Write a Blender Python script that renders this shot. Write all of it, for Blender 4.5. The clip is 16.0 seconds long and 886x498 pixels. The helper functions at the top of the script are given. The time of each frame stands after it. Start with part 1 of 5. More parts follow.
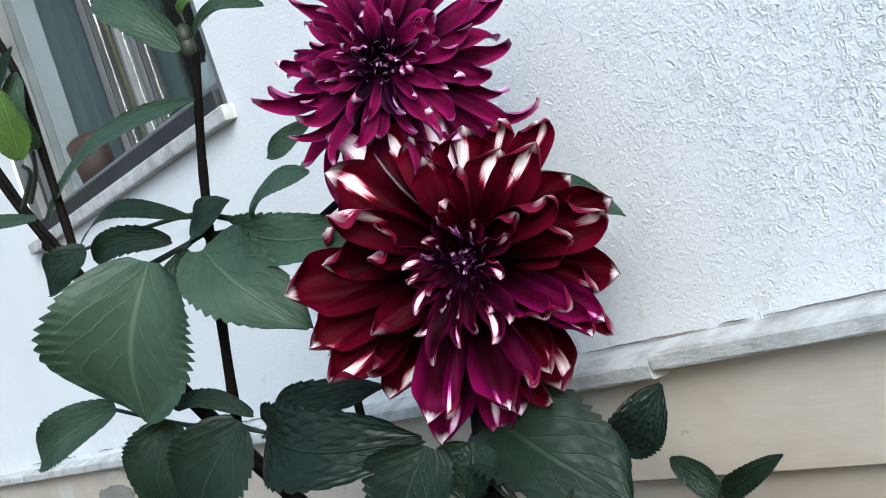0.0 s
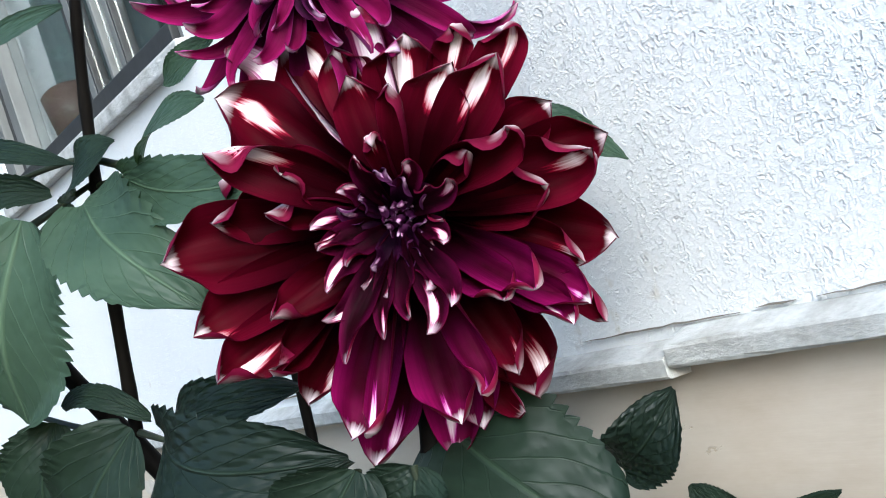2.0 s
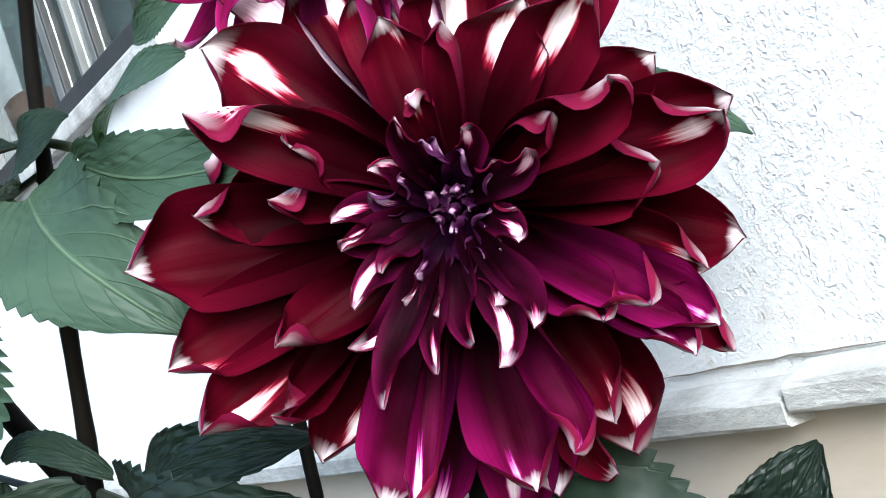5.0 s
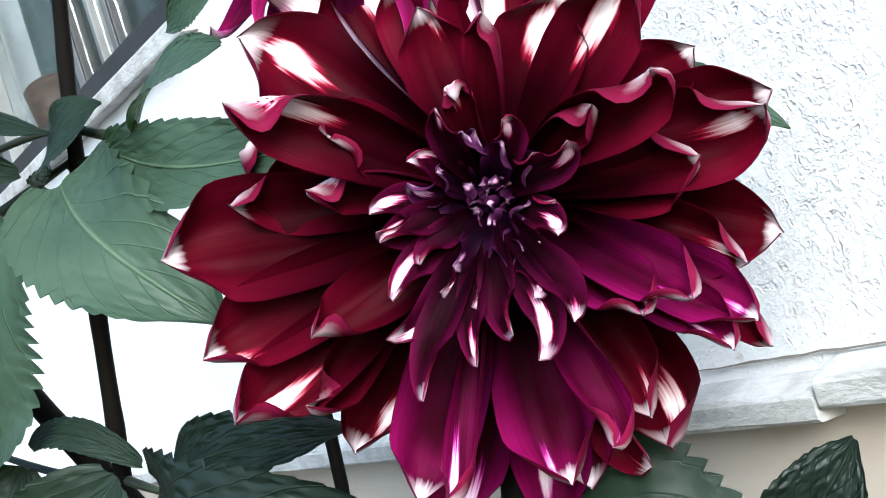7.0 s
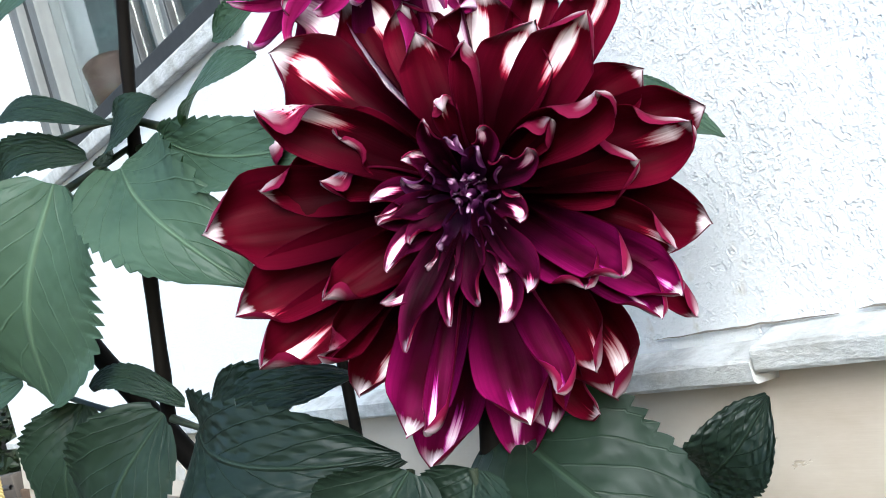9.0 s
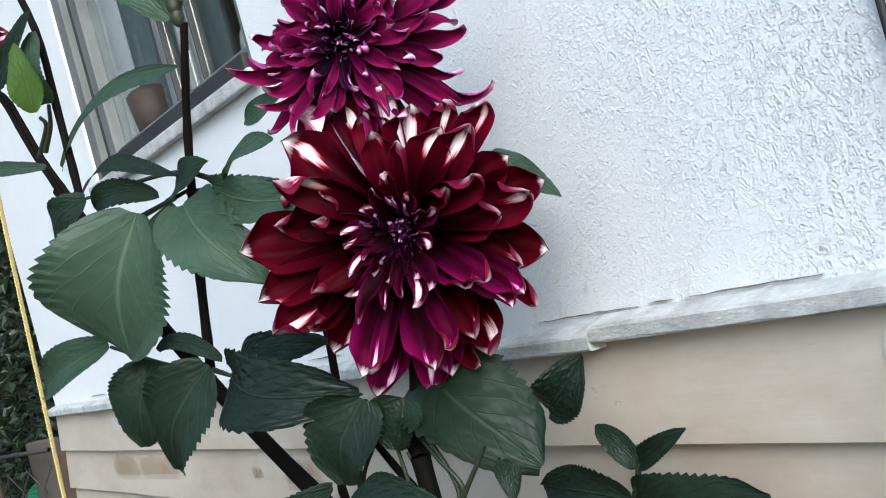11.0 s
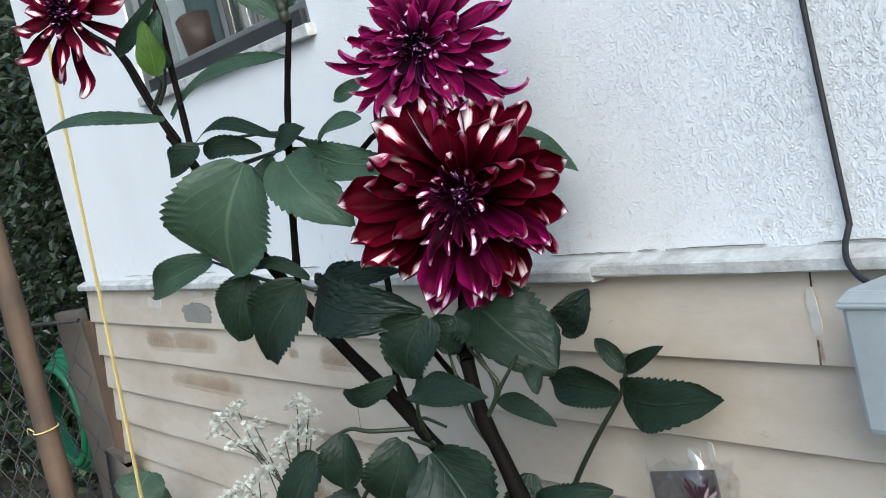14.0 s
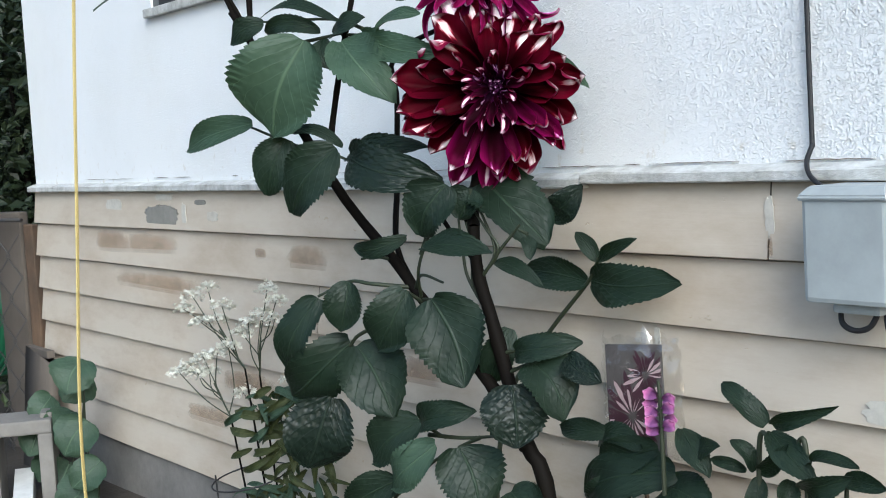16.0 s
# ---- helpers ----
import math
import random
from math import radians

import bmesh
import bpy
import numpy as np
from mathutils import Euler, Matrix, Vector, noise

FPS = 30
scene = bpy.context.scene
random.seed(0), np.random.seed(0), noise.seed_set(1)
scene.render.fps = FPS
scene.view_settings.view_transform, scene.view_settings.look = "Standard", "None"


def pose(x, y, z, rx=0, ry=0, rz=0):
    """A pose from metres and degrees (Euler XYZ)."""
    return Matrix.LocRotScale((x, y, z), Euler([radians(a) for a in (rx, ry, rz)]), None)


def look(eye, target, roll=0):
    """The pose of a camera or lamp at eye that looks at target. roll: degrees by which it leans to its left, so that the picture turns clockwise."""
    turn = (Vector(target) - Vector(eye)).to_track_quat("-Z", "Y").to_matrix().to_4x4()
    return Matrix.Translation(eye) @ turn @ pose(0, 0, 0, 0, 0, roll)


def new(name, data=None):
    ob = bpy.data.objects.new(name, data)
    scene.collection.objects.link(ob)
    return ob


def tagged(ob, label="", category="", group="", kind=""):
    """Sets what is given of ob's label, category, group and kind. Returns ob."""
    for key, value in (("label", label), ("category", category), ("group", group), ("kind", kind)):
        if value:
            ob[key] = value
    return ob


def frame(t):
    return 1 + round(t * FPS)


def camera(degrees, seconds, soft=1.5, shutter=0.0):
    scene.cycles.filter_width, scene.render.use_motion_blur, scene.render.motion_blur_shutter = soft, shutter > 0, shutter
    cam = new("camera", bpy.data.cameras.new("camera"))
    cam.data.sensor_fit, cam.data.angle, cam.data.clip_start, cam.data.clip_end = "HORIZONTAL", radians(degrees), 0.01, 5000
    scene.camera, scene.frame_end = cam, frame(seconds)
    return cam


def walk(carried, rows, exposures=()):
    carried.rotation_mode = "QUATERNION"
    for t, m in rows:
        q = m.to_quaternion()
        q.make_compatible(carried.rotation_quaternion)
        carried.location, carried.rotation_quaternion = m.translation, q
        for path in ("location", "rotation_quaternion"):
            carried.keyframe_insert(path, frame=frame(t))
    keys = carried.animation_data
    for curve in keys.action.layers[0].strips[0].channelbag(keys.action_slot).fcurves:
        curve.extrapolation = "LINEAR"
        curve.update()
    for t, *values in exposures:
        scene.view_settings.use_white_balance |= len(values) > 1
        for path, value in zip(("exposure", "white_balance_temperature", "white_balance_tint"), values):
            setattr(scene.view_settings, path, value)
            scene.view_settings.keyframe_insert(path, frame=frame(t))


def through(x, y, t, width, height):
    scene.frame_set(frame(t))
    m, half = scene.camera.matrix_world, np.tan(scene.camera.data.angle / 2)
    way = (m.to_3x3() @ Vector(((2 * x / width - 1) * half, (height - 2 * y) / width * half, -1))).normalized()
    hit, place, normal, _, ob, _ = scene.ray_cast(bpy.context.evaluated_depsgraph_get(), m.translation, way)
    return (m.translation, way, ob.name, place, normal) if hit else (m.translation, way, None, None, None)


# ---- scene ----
cam = camera(36.0, 16.0, 1.0)
PATH = [
    (0, (0.824, -0.706, 1.129), (-0.852, 0.386, 1.152), -18.9),
    (0.5, (0.776, -0.616, 1.108), (-0.94, 0.41, 1.138), -18.6),
    (1, (0.74, -0.538, 1.093), (-1.024, 0.403, 1.142), -18.3),
    (1.5, (0.681, -0.586, 1.098), (-1.011, 0.48, 1.124), -19.1),
    (2, (0.642, -0.511, 1.1), (-1.091, 0.488, 1.117), -18.6),
    (2.5, (0.579, -0.484, 1.106), (-1.146, 0.527, 1.104), -18.9),
    (3, (0.521, -0.473, 1.086), (-1.187, 0.566, 1.13), -18.2),
    (5.5, (0.464, -0.439, 1.103), (-1.25, 0.59, 1.169), -18.5),
    (6, (0.465, -0.424, 1.104), (-1.273, 0.563, 1.169), -18.0),
    (6.5, (0.468, -0.41, 1.104), (-1.292, 0.538, 1.163), -18.0),
    (7, (0.459, -0.456, 1.104), (-1.261, 0.564, 1.151), -17.8),
    (7.5, (0.466, -0.42, 1.105), (-1.295, 0.528, 1.13), -17.4),
    (8, (0.469, -0.4, 1.086), (-1.313, 0.506, 1.138), -15.9),
    (8.5, (0.505, -0.45, 1.099), (-1.254, 0.501, 1.128), -16.6),
    (11, (0.951, -0.639, 1.097), (-0.812, 0.303, 1.113), -15.5),
    (11.5, (1.078, -0.78, 1.154), (-0.644, 0.236, 1.105), -17.4),
    (12, (1.236, -0.877, 1.137), (-0.494, 0.125, 1.102), -14.3),
    (12.5, (1.214, -0.795, 1.226), (-0.54, 0.153, 1.067), -17.8),
    (13, (1.233, -0.869, 1.208), (-0.505, 0.112, 1.07), -14.5),
    (13.5, (1.239, -0.875, 1.234), (-0.503, 0.091, 1.051), -14.7),
    (14, (1.235, -0.86, 1.208), (-0.518, 0.085, 1.019), -13.7),
    (14.5, (1.273, -0.992, 1.193), (-0.44, 0.022, 1.003), -10.3),
    (15, (1.301, -1.05, 1.209), (-0.39, -0.005, 0.989), -9.4),
    (15.5, (1.31, -1.085, 1.165), (-0.364, -0.01, 0.953), -7.2),
    (16, (1.381, -1.192, 1.066), (-0.264, -0.065, 0.907), -3.4),
]
EXPOSURE = [(0.0, 0.82, 5680, 5), (2.0, 1.15, 5680, 5), (3.2, 1.35, 5680, 5), (5.3, 1.55, 5680, 5), (8.7, 1.52, 5680, 5), (10.8, 0.94, 5720, 5), (12.5, 0.67, 5720, 5), (16.0, 0.84, 5720, 5)]
walk(cam, [(t, look(eye, target, roll)) for t, eye, target, roll in PATH], EXPOSURE)

# ---- world and light ----
world = bpy.data.worlds.new("sky")
scene.world = world
world.use_nodes = True
wn = world.node_tree
sky = wn.nodes.new("ShaderNodeTexSky")
sky.sky_type = "NISHITA"
sky.sun_disc = False
sky.sun_elevation, sky.sun_rotation = radians(31), radians(115)
sky.air_density, sky.dust_density = 1.0, 2.5
wn.nodes["Background"].inputs["Strength"].default_value = 0.14
wn.links.new(sky.outputs[0], wn.nodes["Background"].inputs["Color"])
sun_data = bpy.data.lights.new("sun", "SUN")
sun_data.energy, sun_data.angle, sun_data.color = 2.0, radians(34), (1.0, 0.985, 0.96)
sun = new("sun", sun_data)
sun.matrix_world = look((2.9, -1.35, 2.9), (0, 0, 1.0))


# ---- material helpers ----
def material(name, rough=0.6, spec=0.4):
    m = bpy.data.materials.new(name)
    m.use_nodes = True
    b = m.node_tree.nodes["Principled BSDF"]
    b.inputs["Roughness"].default_value = rough
    b.inputs["Specular IOR Level"].default_value = spec
    return m, m.node_tree, b


def node(nt, kind, **values):
    n = nt.nodes.new(kind)
    for k, v in values.items():
        if k in n.inputs:
            n.inputs[k].default_value = v
    return n


def noise_tex(nt, scale, detail=4, rough=0.55, coord="Object", stretch=(1, 1, 1)):
    tc = nt.nodes.new("ShaderNodeTexCoord")
    mp = nt.nodes.new("ShaderNodeMapping")
    mp.inputs["Scale"].default_value = stretch
    nt.links.new(tc.outputs[coord], mp.inputs["Vector"])
    n = node(nt, "ShaderNodeTexNoise", Scale=scale, Detail=detail, Roughness=rough)
    nt.links.new(mp.outputs[0], n.inputs["Vector"])
    return n


def ramp(nt, source, stops):
    r = nt.nodes.new("ShaderNodeValToRGB")
    e = r.color_ramp.elements
    while len(e) < len(stops):
        e.new(0.5)
    for el, (p, c) in zip(e, stops):
        el.position, el.color = p, (*c, 1) if len(c) == 3 else c
    nt.links.new(source, r.inputs[0])
    return r


def mix(nt, fac, a, b, mode="MIX"):
    m = nt.nodes.new("ShaderNodeMix")
    m.data_type, m.blend_type = "RGBA", mode
    for sock, v in ((m.inputs[0], fac), (m.inputs[6], a), (m.inputs[7], b)):
        if isinstance(v, (int, float)):
            sock.default_value = v
        elif isinstance(v, tuple):
            sock.default_value = (*v, 1)
        else:
            nt.links.new(v, sock)
    return m.outputs[2]


def math_node(nt, op, a, b=0.0, c=0.0, clamp=False):
    m = nt.nodes.new("ShaderNodeMath")
    m.operation, m.use_clamp = op, clamp
    for sock, v in zip(m.inputs, (a, b, c)):
        if isinstance(v, (int, float)):
            sock.default_value = v
        else:
            nt.links.new(v, sock)
    return m.outputs[0]


def bump(nt, b, height, strength, distance, below=None):
    n = nt.nodes.new("ShaderNodeBump")
    n.inputs["Strength"].default_value, n.inputs["Distance"].default_value = strength, distance
    nt.links.new(height, n.inputs["Height"])
    if below:
        nt.links.new(below, n.inputs["Normal"])
    nt.links.new(n.outputs[0], b.inputs["Normal"])
    return n.outputs[0]


def painted(name, colour, worn, rough=0.6, grain=30.0, stretch=(1, 1, 1), amount=0.5, depth=0.001):
    """Paint or plain stuff with stains at two scales and a fine relief."""
    m, nt, b = material(name, rough)
    big = noise_tex(nt, grain * 0.12, 5, 0.6)
    fine = noise_tex(nt, grain, 6, 0.65, stretch=stretch)
    stain = ramp(nt, big.outputs[0], [(0.38, (0, 0, 0)), (0.72, (1, 1, 1))])
    tint = ramp(nt, fine.outputs[0], [(0.3, (0.82, 0.82, 0.82)), (0.65, (1, 1, 1))])
    base = mix(nt, math_node(nt, "MULTIPLY", stain.outputs[0], amount), colour, worn)
    nt.links.new(mix(nt, 1.0, base, tint.outputs[0], "MULTIPLY"), b.inputs["Base Color"])
    bump(nt, b, fine.outputs[0], 0.6, depth)
    return m


# ---- materials ----
def stucco_material():
    m, nt, b = material("stucco", 0.85, 0.25)
    tc = nt.nodes.new("ShaderNodeTexCoord")
    sep = nt.nodes.new("ShaderNodeSeparateXYZ")
    nt.links.new(tc.outputs["Object"], sep.inputs[0])
    # the dash coat is coarser and deeper towards the cable, smoother near the corner
    coarse = noise_tex(nt, 120, 5, 0.62)
    grit = noise_tex(nt, 240, 4, 0.6)
    wide = noise_tex(nt, 9, 5, 0.65)
    where = math_node(nt, "MULTIPLY_ADD", sep.outputs[0], 0.9, 0.22)
    where = math_node(nt, "ADD", where, math_node(nt, "MULTIPLY_ADD", sep.outputs[2], 0.5, -0.60))
    where = math_node(nt, "ADD", where, math_node(nt, "MULTIPLY_ADD", wide.outputs[0], 1.3, -0.68))
    where = math_node(nt, "MINIMUM", math_node(nt, "MAXIMUM", where, 0.10), 1.0)
    lump = ramp(nt, coarse.outputs[0], [(0.47, (0, 0, 0)), (0.58, (1, 1, 1))])
    h = math_node(nt, "MULTIPLY", lump.outputs[0], math_node(nt, "MULTIPLY", where, 0.62))
    h = math_node(nt, "ADD", h, math_node(nt, "MULTIPLY", grit.outputs[0], math_node(nt, "MULTIPLY_ADD", where, 0.36, 0.22)))
    pit_noise = noise_tex(nt, 120, 3, 0.55)
    pits = ramp(nt, pit_noise.outputs[0], [(0.585, (0, 0, 0)), (0.66, (1, 1, 1))])
    h = math_node(nt, "SUBTRACT", h, math_node(nt, "MULTIPLY", pits.outputs[0], math_node(nt, "MULTIPLY_ADD", where, 0.90, 0.14)))
    drag = noise_tex(nt, 85, 4, 0.6, stretch=(0.75, 1, 1.1))
    marks = ramp(nt, drag.outputs[0], [(0.55, (0, 0, 0)), (0.66, (1, 1, 1))])
    h = math_node(nt, "ADD", h, math_node(nt, "MULTIPLY", marks.outputs[0], math_node(nt, "MULTIPLY_ADD", where, 0.06, 0.03)))
    bump(nt, b, h, 0.9, 0.0029)
    dirt = noise_tex(nt, 3.0, 6, 0.65)
    grime = ramp(nt, dirt.outputs[0], [(0.45, (0, 0, 0)), (0.75, (1, 1, 1))])
    foot = math_node(nt, "MULTIPLY_ADD", sep.outputs[2], -9.0, 10.0, True)
    stain = noise_tex(nt, 40, 4, 0.6)
    spots = ramp(nt, stain.outputs[0], [(0.60, (0, 0, 0)), (0.70, (1, 1, 1))])
    col = mix(nt, math_node(nt, "MULTIPLY", grime.outputs[0], 0.35), (0.74, 0.755, 0.76), (0.62, 0.62, 0.58))
    col = mix(nt, math_node(nt, "MULTIPLY", spots.outputs[0], math_node(nt, "MULTIPLY_ADD", foot, 0.45, 0.05)), col, (0.45, 0.38, 0.26))
    nt.links.new(col, b.inputs["Base Color"])
    return m


def board_material():
    m, nt, b = material("cream_board_paint", 0.55, 0.35)
    tc = nt.nodes.new("ShaderNodeTexCoord")
    info = nt.nodes.new("ShaderNodeObjectInfo")
    grain = noise_tex(nt, 60, 5, 0.6, stretch=(0.06, 1, 1))
    big = noise_tex(nt, 7.0, 6, 0.68, stretch=(0.5, 1, 1.4))
    chips = noise_tex(nt, 38, 6, 0.7, stretch=(0.5, 1, 1))
    chip = ramp(nt, chips.outputs[0], [(0.665, (0, 0, 0)), (0.69, (1, 1, 1))])
    worn = ramp(nt, big.outputs[0], [(0.42, (0, 0, 0)), (0.66, (1, 1, 1))])
    col = mix(nt, math_node(nt, "MULTIPLY", worn.outputs[0], 0.8), (0.50, 0.445, 0.365), (0.37, 0.295, 0.215))
    col = mix(nt, math_node(nt, "MULTIPLY", info.outputs["Random"], 0.25), col, (0.51, 0.46, 0.385))
    col = mix(nt, math_node(nt, "MULTIPLY", chip.outputs[0], 0.5), col, (0.36, 0.28, 0.19))
    nt.links.new(col, b.inputs["Base Color"])
    h = math_node(nt, "SUBTRACT", grain.outputs[0], math_node(nt, "MULTIPLY", chip.outputs[0], 0.8))
    bump(nt, b, h, 0.5, 0.0011)
    return m


def petal_material(name, deep, edge, through_colour, pale, start, wide, tip_at=0.88, rough=0.5, through=0.07, fade=0.95):
    """Petal: UV x runs across (0..1), UV y from base to tip. A pale wash lies on the outer midline and takes the tip."""
    m, nt, b = material(name, rough - 0.05, 0.02)
    uv = nt.nodes.new("ShaderNodeUVMap")
    sep = nt.nodes.new("ShaderNodeSeparateXYZ")
    nt.links.new(uv.outputs[0], sep.inputs[0])
    info = nt.nodes.new("ShaderNodeObjectInfo")
    rand = info.outputs["Random"]
    shift = math_node(nt, "MULTIPLY_ADD", math_node(nt, "FRACT", math_node(nt, "MULTIPLY", rand, 7.3)), 0.8, -0.4)
    signed = math_node(nt, "MULTIPLY_ADD", sep.outputs[0], 2.0, -1.0)
    across = math_node(nt, "ABSOLUTE", signed)
    off = math_node(nt, "ABSOLUTE", math_node(nt, "SUBTRACT", signed, shift))
    # fine ribs along the petal
    comb = nt.nodes.new("ShaderNodeCombineXYZ")
    nt.links.new(math_node(nt, "MULTIPLY", sep.outputs[0], 24.0), comb.inputs[0])
    nt.links.new(math_node(nt, "MULTIPLY", sep.outputs[1], 1.6), comb.inputs[1])
    nt.links.new(math_node(nt, "MULTIPLY", rand, 40.0), comb.inputs[2])
    rib = node(nt, "ShaderNodeTexNoise", Scale=1.0, Detail=5.0, Roughness=0.6)
    nt.links.new(comb.outputs[0], rib.inputs["Vector"])
    comb2 = nt.nodes.new("ShaderNodeCombineXYZ")
    nt.links.new(math_node(nt, "MULTIPLY", sep.outputs[0], 2.5), comb2.inputs[0])
    nt.links.new(math_node(nt, "MULTIPLY", sep.outputs[1], 5.0), comb2.inputs[1])
    nt.links.new(math_node(nt, "MULTIPLY", rand, 90.0), comb2.inputs[2])
    cloud = node(nt, "ShaderNodeTexNoise", Scale=1.0, Detail=2.0)
    nt.links.new(comb2.outputs[0], cloud.inputs["Vector"])
    # the wash
    begin = math_node(nt, "MULTIPLY_ADD", rand, 0.30, start)
    along = math_node(nt, "MULTIPLY", math_node(nt, "SUBTRACT", sep.outputs[1], begin), 5.5)
    side = math_node(nt, "MULTIPLY", math_node(nt, "POWER", math_node(nt, "MULTIPLY", off, 1.0 / wide), 2.0), -1.25)
    fall = math_node(nt, "MULTIPLY", math_node(nt, "SUBTRACT", fade, sep.outputs[1]), 9.0)
    s = math_node(nt, "ADD", math_node(nt, "MINIMUM", math_node(nt, "MINIMUM", along, fall), 1.1), side)
    s = math_node(nt, "ADD", s, math_node(nt, "MULTIPLY_ADD", rib.outputs[0], 1.7, -0.85))
    wash = ramp(nt, s, [(0.22, (0, 0, 0)), (0.85, (1, 1, 1))])
    halo = ramp(nt, s, [(-0.0, (0, 0, 0)), (0.34, (1, 1, 1))])
    tip = ramp(nt, math_node(nt, "MULTIPLY_ADD", rib.outputs[0], 0.06, sep.outputs[1]), [(tip_at, (0, 0, 0)), (min(1.0, tip_at + 0.10), (1, 1, 1))])
    white = math_node(nt, "MAXIMUM", wash.outputs[0], math_node(nt, "MULTIPLY", tip.outputs[0], math_node(nt, "MULTIPLY_ADD", across, -1.1, 0.85, True)))
    rim = ramp(nt, math_node(nt, "ADD", across, math_node(nt, "MULTIPLY_ADD", rib.outputs[0], 0.3, -0.15)), [(0.40, (0, 0, 0)), (0.95, (1, 1, 1))])
    ribs = ramp(nt, rib.outputs[0], [(0.3, (0.80, 0.80, 0.80)), (0.7, (1, 1, 1))])
    base = mix(nt, math_node(nt, "MULTIPLY", rim.outputs[0], 0.7), deep, edge)
    base = mix(nt, ramp(nt, cloud.outputs[0], [(0.40, (0, 0, 0)), (0.75, (0.28, 0.28, 0.28))]).outputs[0], base, edge)
    # the deep shade between the petals is painted in, darker towards the foot
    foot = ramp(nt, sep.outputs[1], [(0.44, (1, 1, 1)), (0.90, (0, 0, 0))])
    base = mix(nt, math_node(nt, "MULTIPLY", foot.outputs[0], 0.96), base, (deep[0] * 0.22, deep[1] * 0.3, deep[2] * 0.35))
    base = mix(nt, 1.0, base, ribs.outputs[0], "MULTIPLY")
    base = mix(nt, math_node(nt, "MULTIPLY", halo.outputs[0], 0.8), base, (min(0.5, edge[0] * 2.4), edge[1] * 2.5, edge[2] * 2.0))
    col = mix(nt, white, base, pale)
    nt.links.new(col, b.inputs["Base Color"])
    bump(nt, b, rib.outputs[0], 0.5, 0.0007)
    tr = nt.nodes.new("ShaderNodeBsdfTranslucent")
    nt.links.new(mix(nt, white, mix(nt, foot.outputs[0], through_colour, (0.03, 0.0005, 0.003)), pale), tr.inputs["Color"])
    both = nt.nodes.new("ShaderNodeMixShader")
    both.inputs[0].default_value = through
    nt.links.new(b.outputs[0], both.inputs[1])
    nt.links.new(tr.outputs[0], both.inputs[2])
    nt.links.new(both.outputs[0], nt.nodes["Material Output"].inputs["Surface"])
    return m


def leaf_material(name, dark, light, through_colour, rough=0.45, blister=0.0):
    m, nt, b = material(name, rough + 0.02, 0.22)
    uv = nt.nodes.new("ShaderNodeUVMap")
    sep = nt.nodes.new("ShaderNodeSeparateXYZ")
    nt.links.new(uv.outputs[0], sep.inputs[0])
    info = nt.nodes.new("ShaderNodeObjectInfo")
    u = math_node(nt, "ABSOLUTE", math_node(nt, "MULTIPLY_ADD", sep.outputs[0], 2.0, -1.0))
    # side veins slant forward from the midrib
    warp = noise_tex(nt, 30, 2, 0.5)
    slant = math_node(nt, "MULTIPLY_ADD", u, -0.55, sep.outputs[1])
    slant = math_node(nt, "ADD", slant, math_node(nt, "MULTIPLY_ADD", warp.outputs[0], 0.10, -0.05))
    saw = math_node(nt, "PINGPONG", math_node(nt, "MULTIPLY", slant, 6.0), 0.5)
    side_vein = ramp(nt, saw, [(0.0, (1, 1, 1)), (0.055, (0, 0, 0))])
    midrib = ramp(nt, u, [(0.012, (1, 1, 1)), (0.05, (0, 0, 0))])
    vein = math_node(nt, "MAXIMUM", midrib.outputs[0], math_node(nt, "MULTIPLY", side_vein.outputs[0], 0.30))
    net = node(nt, "ShaderNodeTexVoronoi", Scale=15.0)
    net.feature = "SMOOTH_F1"
    nt.links.new(uv.outputs[0], net.inputs["Vector"])
    mottle = noise_tex(nt, 42, 5, 0.6)
    patch = ramp(nt, mottle.outputs[0], [(0.35, (0, 0, 0)), (0.7, (1, 1, 1))])
    col = mix(nt, math_node(nt, "MULTIPLY", patch.outputs[0], 0.75), dark, light)
    col = mix(nt, math_node(nt, "MULTIPLY", info.outputs["Random"], 0.35), col, light)
    col = mix(nt, math_node(nt, "MULTIPLY", vein, 0.55), col, (light[0] * 2.2, light[1] * 2.0, light[2] * 1.9))
    nt.links.new(col, b.inputs["Base Color"])
    h = math_node(nt, "MULTIPLY", vein, -0.6)
    h = math_node(nt, "ADD", h, math_node(nt, "MULTIPLY", net.outputs[0], -0.6 - 1.2 * blister))
    h = math_node(nt, "ADD", h, math_node(nt, "MULTIPLY", saw, 0.08))
    h = math_node(nt, "ADD", h, math_node(nt, "MULTIPLY", warp.outputs[0], 1.0 + 1.2 * blister))
    bump(nt, b, h, 0.85, 0.0021 + 0.0018 * blister)
    tr = nt.nodes.new("ShaderNodeBsdfTranslucent")
    tr.inputs["Color"].default_value = (*through_colour, 1)
    both = nt.nodes.new("ShaderNodeMixShader")
    both.inputs[0].default_value = 0.16
    nt.links.new(b.outputs[0], both.inputs[1])
    nt.links.new(tr.outputs[0], both.inputs[2])
    nt.links.new(both.outputs[0], nt.nodes["Material Output"].inputs["Surface"])
    return m


